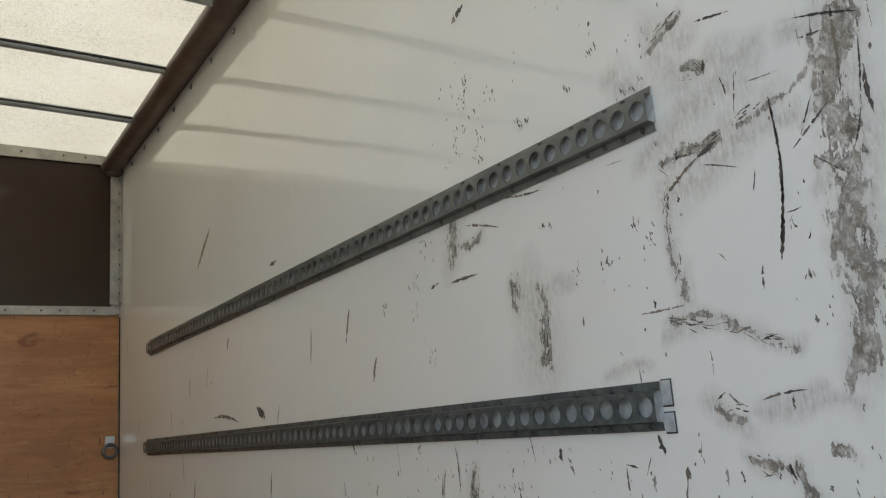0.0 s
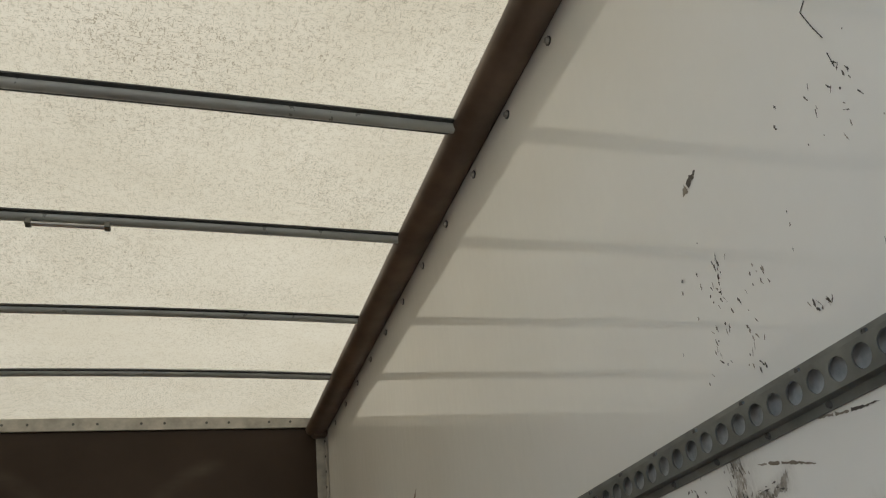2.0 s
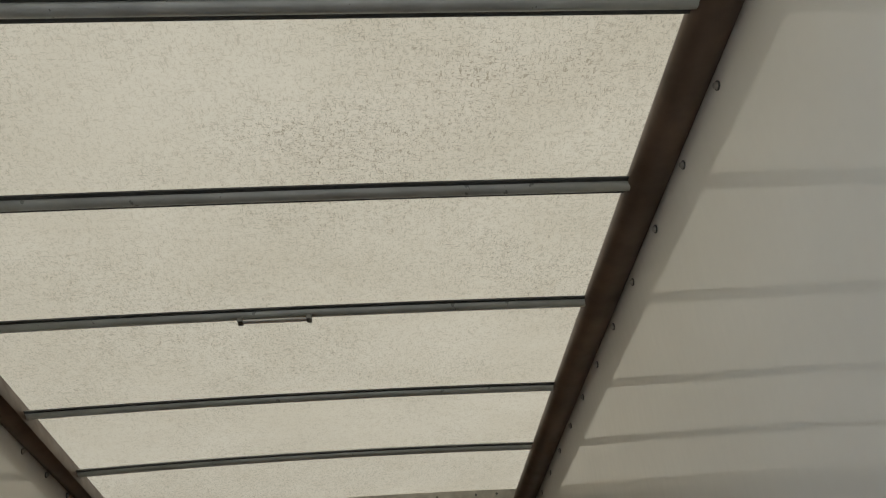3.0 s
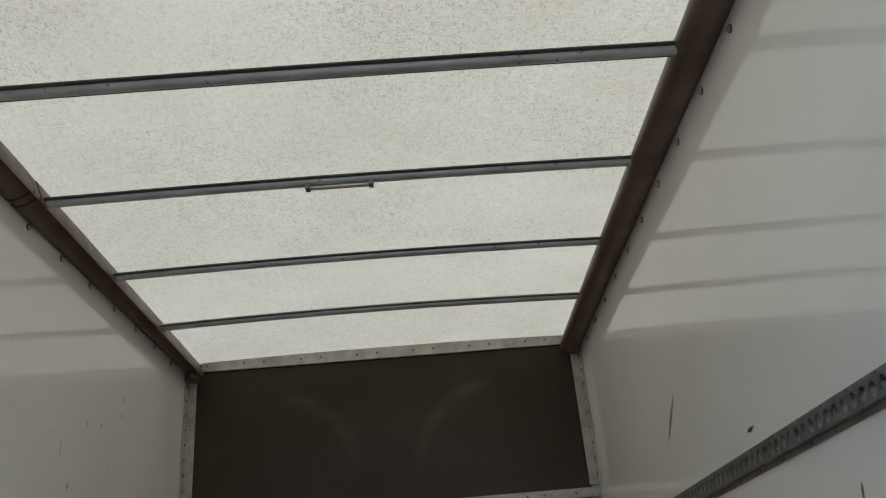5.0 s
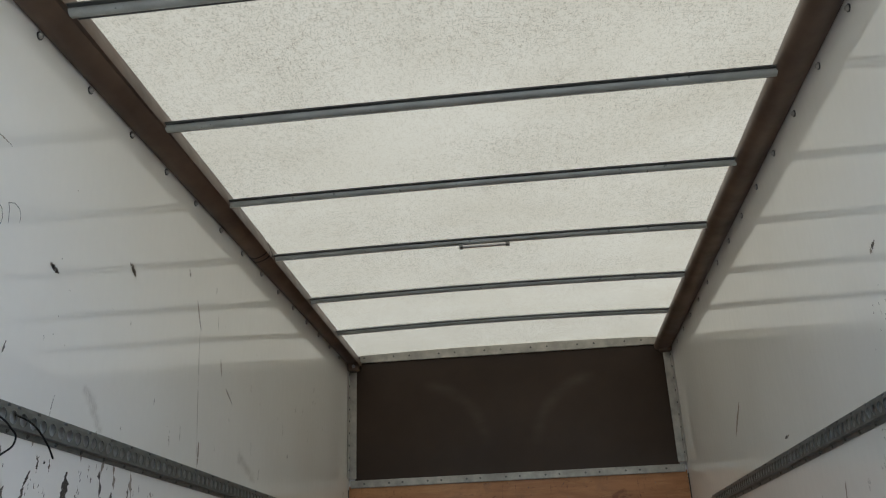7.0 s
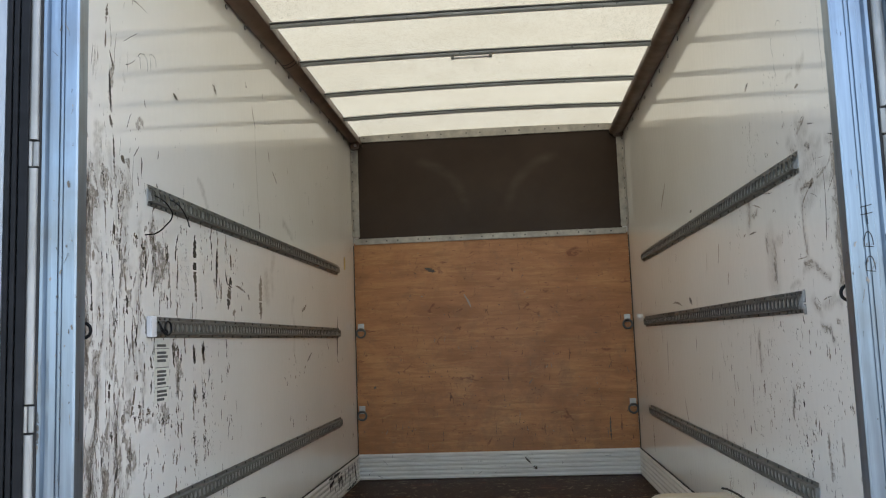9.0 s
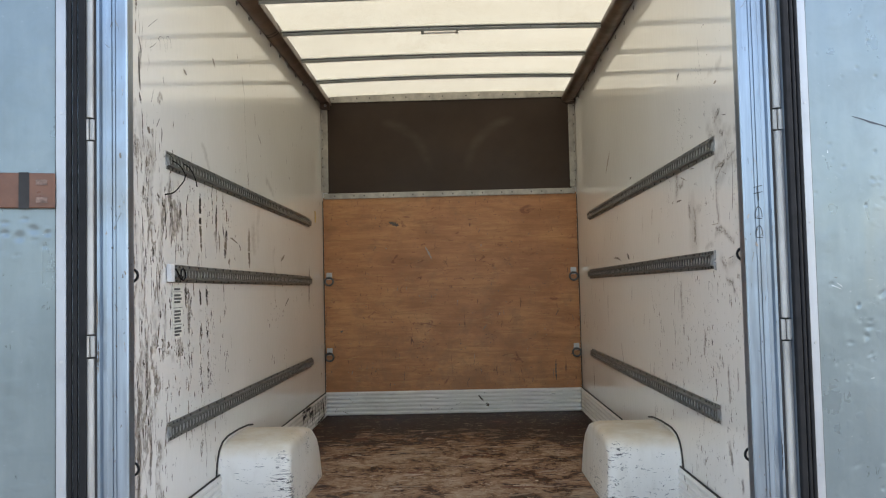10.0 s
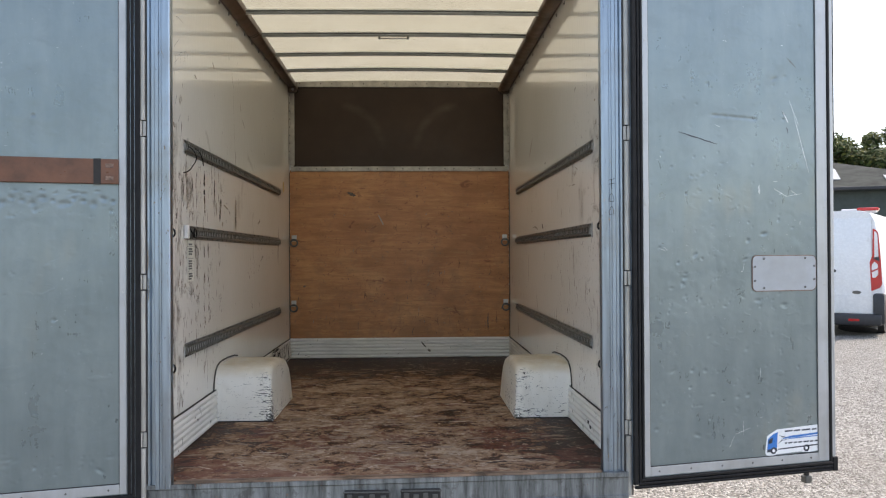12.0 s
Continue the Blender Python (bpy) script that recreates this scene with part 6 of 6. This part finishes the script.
SU, SZ = 0.662, 0.036
flat("backing", [(SU, SZ + 0.01), (SU + 0.007, SZ), (SU + 0.030, SZ - 0.006), (SU + 0.062, SZ), (SU + 0.185, SZ + 0.004), (SU + 0.235, SZ - 0.002), (SU + 0.301, SZ + 0.004),
                 (SU + 0.301, SZ + 0.122), (SU + 0.062, SZ + 0.112), (SU + 0.010, SZ + 0.085)], -0.0007, M_STICK_W, sticker)
flat("cab", [(SU + 0.010, SZ + 0.022), (SU + 0.062, SZ + 0.024), (SU + 0.067, SZ + 0.10), (SU + 0.042, SZ + 0.092), (SU + 0.015, SZ + 0.072)], -0.0013, M_STICK_B, sticker)
flat("cab_window", [(SU + 0.015, SZ + 0.050), (SU + 0.037, SZ + 0.052), (SU + 0.040, SZ + 0.078), (SU + 0.020, SZ + 0.068)], -0.0019, M_STICK_K, sticker)
flat("stripe", [(SU + 0.078, SZ + 0.066), (SU + 0.291, SZ + 0.078), (SU + 0.291, SZ + 0.086), (SU + 0.135, SZ + 0.079)], -0.0013, M_STICK_B, sticker)
flat("stripe", [(SU + 0.100, SZ + 0.064), (SU + 0.291, SZ + 0.069), (SU + 0.291, SZ + 0.073), (SU + 0.160, SZ + 0.070)], -0.0013, M_STICK_B, sticker)
flat("swoosh", [(SU + 0.072, SZ + 0.086), (SU + 0.094, SZ + 0.074), (SU + 0.128, SZ + 0.072), (SU + 0.096, SZ + 0.079)], -0.0013, M_STICK_K, sticker)
flat("swoosh", [(SU + 0.070, SZ + 0.048), (SU + 0.090, SZ + 0.060), (SU + 0.120, SZ + 0.064), (SU + 0.088, SZ + 0.064)], -0.0013, M_STICK_K, sticker)
flat("cab_skirt", [(SU + 0.010, SZ + 0.012), (SU + 0.064, SZ + 0.014), (SU + 0.062, SZ + 0.030), (SU + 0.010, SZ + 0.024)], -0.0014, M_STICK_K, sticker)
flat("chassis_line", [(SU + 0.069, SZ + 0.020), (SU + 0.291, SZ + 0.027), (SU + 0.291, SZ + 0.033), (SU + 0.069, SZ + 0.025)], -0.0013, M_STICK_K, sticker)
for u in (0.044, 0.222):
    w_ = flat("wheel", disc(SU + u, SZ + 0.018, 0.016), -0.0015, M_STICK_K, sticker)
    flat("hub", disc(SU + u, SZ + 0.018, 0.007), -0.0021, M_STICK_W, sticker)
rng = random.Random(4)
for z, spans in ((0.098, (0.042, 0.036, 0.048, 0.026)), (0.044, (0.012, 0.022, 0.018, 0.022, 0.028, 0.018, 0.020))):
    u = SU + 0.105
    for w in spans:
        flat("print_bar", [(u, SZ + z), (u + w, SZ + z + 0.001), (u + w, SZ + z + 0.0075), (u, SZ + z + 0.0065)], -0.0013, M_STICK_K, sticker)
        u += w + 0.007

# drop bolt under the right door
bm = bmesh.new()
cyl(bm, (0.894, 0.012, -0.045), (0.894, 0.012, -0.105), 0.013, 10)
bolt = part("drop_bolt", bm, M_DARK, door_right, smooth=True)
bm = bmesh.new()
box(bm, 0.876, 0.912, -0.006, 0.030, -0.108, -0.074, 0.006)
part("ferrule", bm, M_RING, bolt)

# long scratches in the right door skin


def skin_scratch(u0, z0, u1, z1, w, material):
    bm = bmesh.new()
    rng = random.Random(int(1000 * (u0 + z0)))
    d = Vector((u1 - u0, z1 - z0))
    side = Vector((-d.y, d.x)).normalized()
    n, prev = 10, None
    for i in range(n + 1):
        c = Vector((u0, z0)) + d * i / n + side * rng.uniform(-0.2, 0.2) * w
        h = side * w * 0.5 * rng.uniform(0.5, 1.0) * min(1, 0.3 + 3 * min(i, n - i) / n)
        pair = [bm.verts.new((p.x, -0.0006, p.y)) for p in (c + h, c - h)]
        if prev:
            bm.faces.new((prev[0], prev[1], pair[1], pair[0]))
        prev = pair
    part("scratch", bm, material, door_right)


M_SCRAPE = plain("bare_metal_scrape", (0.56, 0.59, 0.60), 0.4, 0.2, 0.3, 60)
skin_scratch(0.23, 1.475, 0.426, 1.428, 0.007, M_STICK_K)
skin_scratch(0.827, 1.585, 0.91, 1.314, 0.004, M_STICK_W)
skin_scratch(0.804, 1.644, 0.857, 1.528, 0.003, M_STICK_W)
skin_scratch(0.769, 1.591, 0.801, 1.538, 0.006, M_STICK_W)
skin_scratch(0.718, 1.237, 0.789, 1.202, 0.004, M_SCRAPE)
skin_scratch(0.781, 1.202, 0.864, 1.216, 0.003, M_SCRAPE)
skin_scratch(0.807, 1.232, 0.849, 1.208, 0.003, M_SCRAPE)
skin_scratch(0.641, 1.253, 0.641, 1.208, 0.011, M_SCRAPE)
skin_scratch(0.796, 1.834, 0.843, 1.793, 0.008, M_RING)
skin_scratch(0.792, 1.519, 0.798, 1.49, 0.008, M_STICK_K)
skin_scratch(0.766, 1.588, 0.786, 1.572, 0.006, M_STICK_K)
rng = random.Random(23)
for _ in range(18):
    u, z, w = rng.uniform(0.12, 0.92), rng.choice((rng.uniform(0.1, 0.7), rng.uniform(0.7, 1.0), rng.uniform(1.0, 1.9))), rng.uniform(0.008, 0.035)
    a = rng.choice((0.0, 0.2, 1.4, 1.6, -0.3))
    skin_scratch(u, z, u + w * math.cos(a), z + w * math.sin(a), rng.uniform(0.0018, 0.0035), rng.choice((M_SCRAPE, M_SCRAPE, M_RING)))
for u0, z0, u1, z1 in ((0.475, 0.082, 0.505, 0.140), (0.505, 0.140, 0.585, 0.165), (0.548, 0.135, 0.548, 0.195), (0.640, 0.390, 0.640, 0.430), (0.130, 0.968, 0.165, 0.955), (0.150, 0.975, 0.170, 0.960)):
    skin_scratch(u0, z0, u1, z1, 0.0028, M_SCRAPE)

# ---- the yard beyond: a parked van, a shed, trees ----
M_VAN = plain("white_van_paint", (0.76, 0.77, 0.78), 0.25, 0, 0.03)
M_LAMP = plain("red_lamp_lens", (0.45, 0.02, 0.02), 0.15, 0, 0.1)
M_LENS = plain("clear_lamp_lens", (0.75, 0.72, 0.72), 0.15, 0, 0.1)
M_BUMP = plain("black_bumper_plastic", (0.025, 0.026, 0.03), 0.5)
M_GLASS = plain("dark_glass", (0.02, 0.022, 0.025), 0.08, 0, 0.05)
M_TYRE = plain("tyre", (0.02, 0.02, 0.02), 0.7)

van = thing("parked_van", "white panel van parked on the gravel, rear doors shut", "van", at=(7.55, 11.50, GROUND), turn=-36)
van.scale = (0.97, 1.0, 0.935)
sec = [(0.93, 0.28), (0.985, 0.42), (1.0, 0.95), (0.985, 1.25), (0.93, 1.85), (0.88, 2.18), (0.80, 2.33), (0.60, 2.385)]
prof = sec + [(-x, z) for x, z in reversed(sec)]
bm = bmesh.new()
stations = ((0.0, 0.955, 0.0), (0.04, 0.99, 0.0), (0.3, 1.0, 0.0), (3.6, 1.0, 0.0), (4.3, 0.97, -0.35), (4.9, 0.92, -0.95), (5.3, 0.84, -1.05))
rings = [[bm.verts.new((x * k, y, (z if z < 1.0 else max(1.0, z + (dz if z > 1.3 else dz * 0.3))))) for x, z in prof] for y, k, dz in stations]
for a, c in zip(rings, rings[1:]):
    for j in range(len(prof)):
        jj = (j + 1) % len(prof)
        bm.faces.new((a[j], a[jj], c[jj], c[j]))
bm.faces.new(rings[0][::-1])
bm.faces.new(rings[-1])
part("body", bm, M_VAN, van, smooth=True)
for s in (-1, 1):
    # tall rear lamp wrapping the corner, waisted at mid height
    def pane(pts, y0, y1):
        b = bmesh.new()
        return extrude(b, [(s * u, v) for u, v in pts], lambda u, v: (u, y0, v), lambda u, v: (u, y1 + 0.25 * max(0.0, abs(u) - 0.86), v))

    lamp = part("rear_lamp", pane([(0.81, 2.04), (0.85, 2.02), (0.90, 1.96), (0.935, 1.5), (0.955, 1.0), (0.92, 0.93), (0.78, 0.87), (0.765, 1.22), (0.755, 1.40), (0.80, 1.53)], -0.02, 0.16), M_LAMP, van, "tall red rear lamp")
    part("lens", pane([(0.835, 1.99), (0.862, 1.97), (0.885, 1.93), (0.900, 1.52), (0.835, 1.50)], -0.026, -0.021), M_LENS, lamp, "clear upper lens")
    part("lens", pane([(0.79, 1.35), (0.83, 1.42), (0.885, 1.37), (0.89, 1.30), (0.79, 1.25)], -0.026, -0.021), M_LENS, lamp)
    part("lens", pane([(0.79, 1.22), (0.89, 1.27), (0.892, 1.18), (0.85, 1.12), (0.80, 1.12)], -0.026, -0.021), M_LENS, lamp)
    part("dark_band", pane([(0.80, 1.49), (0.905, 1.51), (0.915, 1.42), (0.85, 1.46)], -0.0265, -0.0215), M_BUMP, lamp)
    # rear door: a shallow raised skin with shut lines round it
    bm = bmesh.new()
    box(bm, *sorted((s * 0.008, s * 0.79)), -0.016, 0.002, 0.45, 2.24, 0.012)
    dr = part("rear_door", bm, M_VAN, van, smooth=True)
    bm = bmesh.new()
    box(bm, *sorted((s * 0.06, s * 0.78)), -0.02, -0.0155, 0.775, 0.80, 0.002)
    part("crease", bm, M_VAN, dr)
    bm = bmesh.new()
    box(bm, *sorted((s * 0.735, s * 0.79)), -0.03, -0.016, 0.77, 0.86, 0.006)
    part("door_hinge", bm, M_VAN, dr)
    bm = bmesh.new()
    box(bm, *sorted((s * 0.715, s * 0.77)), -0.03, -0.016, 1.80, 1.88, 0.006)
    part("door_hinge", bm, M_VAN, dr)
    for y in (1.0, 4.35):
        bm = bmesh.new()
        cyl(bm, (s * 0.66, y, 0.34), (s * 0.90, y, 0.34), 0.34, 28)
        wl = part("wheel", bm, M_TYRE, van, smooth=True)
        bm = bmesh.new()
        cyl(bm, (s * 0.895, y, 0.34), (s * 0.91, y, 0.34), 0.20, 20)
        part("rim", bm, M_RING, wl, smooth=True)
bm = bmesh.new()
box(bm, 0.06, 0.20, -0.035, -0.016, 1.22, 1.27, 0.01)
part("handle", bm, M_BUMP, van)
bm = bmesh.new()
cyl(bm, (0.54, -0.016, 0.84), (0.54, -0.022, 0.84), 0.075, 20)
for v in bm.verts:
    v.co.z = 0.84 + (v.co.z - 0.84) * 0.45
part("badge", bm, M_RING, van, "small dark oval badge with a bright rim")
bm = bmesh.new()
box(bm, -0.95, 0.95, -0.09, 0.12, 0.22, 0.44, 0.04)
bumper = part("bumper", bm, M_BUMP, van, "black plastic rear bumper", smooth=True)
for s in (-1, 1):
    bm = bmesh.new()
    box(bm, s * 0.5 - 0.09, s * 0.5 + 0.09, -0.097, -0.08, 0.30, 0.345, 0.005)
    part("reflector", bm, M_LAMP, bumper)
bm = bmesh.new()
box(bm, -0.16, 0.16, -0.02, 0.03, 2.26, 2.31, 0.01)
part("brake_lamp", bm, M_LAMP, van)
bm = bmesh.new()
box(bm, 0.25, 0.85, 0.25, 0.45, 2.36, 2.43, 0.02)
part("roof_bar", bm, M_LENS, van)
bm = bmesh.new()
box(bm, 0.52, 0.88, 0.22, 0.42, 2.39, 2.45, 0.02)
part("roof_beacon", bm, M_LAMP, van)
bm = bmesh.new()
box(bm, -1.01, 1.01, 0.8, 4.4, 0.55, 0.72, 0.02)
part("side_moulding", bm, M_BUMP, van)
for s in (-1, 1):
    bm = bmesh.new()
    box(bm, *sorted((s * 0.80, s * 1.0)), -0.045, 0.5, 0.24, 0.83, 0.05)
    part("corner_moulding", bm, M_BUMP, van, smooth=True)
bm = bmesh.new()
cyl(bm, (0.50, 0.38, 0.11), (0.50, 0.43, 0.28), 0.33, 28)
part("spare_wheel", bm, M_TYRE, van, "spare wheel slung under the rear", smooth=True)

# shed with a shallow hipped roof
M_SHED = plain("dark_green_cladding", (0.035, 0.05, 0.045), 0.6, 0, 0.2, 3)
M_SHEDROOF = plain("grey_fibre_cement", (0.052, 0.055, 0.05), 0.9, 0, 0.3, 1.5, 0.1, 0.05)
M_ROOFLIGHT = plain("pale_rooflight", (0.30, 0.31, 0.31), 0.5, 0, 0.1)
shed = thing("shed", "dark green clad shed with a grey roof and pale rooflights", "shed", at=(17.5, 33.0, GROUND), turn=-22)
bm = bmesh.new()
box(bm, -16, 7, 0, 12, 0, 4.35)
part("wall", bm, M_SHED, shed)
bm = bmesh.new()
pts = [(-16.4, -0.4, 4.3), (7.4, -0.4, 4.3), (7.4, 12.4, 4.3), (-16.4, 12.4, 4.3), (-11, 6, 6.15), (1.2, 6, 6.15)]
vs = [bm.verts.new(p) for p in pts]
for f in ((0, 1, 5, 4), (1, 2, 5), (2, 3, 4, 5), (3, 0, 4), (3, 2, 1, 0)):
    bm.faces.new([vs[k] for k in f])
roof = part("roof", bm, M_SHEDROOF, shed)
for u in (-13.0, -9.6, -6.2, -2.8, 0.6, 3.4):
    bm = bmesh.new()
    h0, h1 = (0.25, 0.62) if u < 2 else (0.12, 0.35)
    q = [(u + dx, -0.4 + 6.4 * h, 4.3 + 1.85 * h + 0.03) for dx, h in ((0, h0), (1.0, h0), (1.0, h1), (0, h1))]
    bm.faces.new([bm.verts.new(p) for p in q])
    r = bmesh.ops.extrude_face_region(bm, geom=bm.faces[:])
    bmesh.ops.translate(bm, vec=(0, 0, 0.03), verts=[v for v in r["geom"] if isinstance(v, bmesh.types.BMVert)])
    part("rooflight", bm, M_ROOFLIGHT, roof)
bm = bmesh.new()
box(bm, -16.5, 7.5, -0.55, -0.4, 4.2, 4.34, 0.02)
part("gutter", bm, M_BUMP, shed)


def leaf_material():
    n = Nodes("leaves")
    g = n.add("NewGeometry")
    n.set(Base_Color=n.ramp(g.outputs["Random Per Island"], [(0.0, (0.020, 0.034, 0.011)), (0.6, (0.045, 0.068, 0.020)), (0.85, (0.085, 0.10, 0.028)), (1.0, (0.15, 0.145, 0.035))]), Roughness=0.7, Specular_IOR_Level=0.1)
    return n.mat


M_LEAF = leaf_material()
M_BARK = plain("bark", (0.07, 0.055, 0.04), 0.9, 0, 0.3, 8, 0.3)


def tree(x, y, h, seed):
    rng = random.Random(seed)
    t = thing("tree", "broadleaf tree in full leaf behind the shed", "tree", "trees behind the shed", at=(x, y, GROUND))
    bm = bmesh.new()
    cyl(bm, (0, 0, 0), (0.1, 0.05, h * 0.55), 0.24, 10, 0.12)
    tips = []
    for k in range(9):
        a, up = rng.uniform(0, 6.28), h * rng.uniform(0.25, 0.5)
        r = h * rng.uniform(0.16, 0.30)
        tip = Vector((r * math.cos(a), r * math.sin(a), up + h * rng.uniform(0.15, 0.42)))
        cyl(bm, (0.05, 0.02, up), tip, 0.09, 6, 0.03)
        tips.append(tip)
    tips.append(Vector((0, 0, h * 0.88)))
    part("trunk", bm, M_BARK, t)
    verts, faces = [], []
    for tip in tips:
        for _ in range(6):
            c = tip + Vector((rng.gauss(0, 0.07), rng.gauss(0, 0.07), rng.gauss(0, 0.06))) * h
            rad = h * rng.uniform(0.06, 0.12)
            for _ in range(330):
                d = Vector((rng.gauss(0, 1), rng.gauss(0, 1), rng.gauss(0, 0.8))).normalized() * rad * rng.random() ** 0.35
                p = c + d
                u = Vector((rng.gauss(0, 1), rng.gauss(0, 1), rng.gauss(0, 1))).normalized()
                w = u.orthogonal().normalized()
                s = rng.uniform(0.10, 0.23)
                k = len(verts)
                verts += [tuple(p - u * s), tuple(p + w * s * 0.55), tuple(p + u * s), tuple(p - w * s * 0.55)]
                faces.append((k, k + 1, k + 2, k + 3))
    me = bpy.data.meshes.new("crown")
    me.from_pydata(verts, [], faces)
    me.materials.append(M_LEAF)
    c = new("crown", me)
    c.parent = t
    tagged(c, "green and yellowing leaves", kind="stuff")


for k, (x, y, h) in enumerate(((20.0, 54.0, 9.6), (25.0, 52.0, 9.0), (29.5, 53.0, 10.2), (33.5, 50.0, 11.2), (37.5, 53.0, 11.8), (42.0, 50.0, 11.0), (15.0, 57.0, 10.0), (22.5, 57.0, 9.4), (27.5, 58.0, 9.8), (31.5, 57.0, 10.6), (35.5, 58.0, 11.4))):
    tree(x, y, h * 0.90, 20 + k)
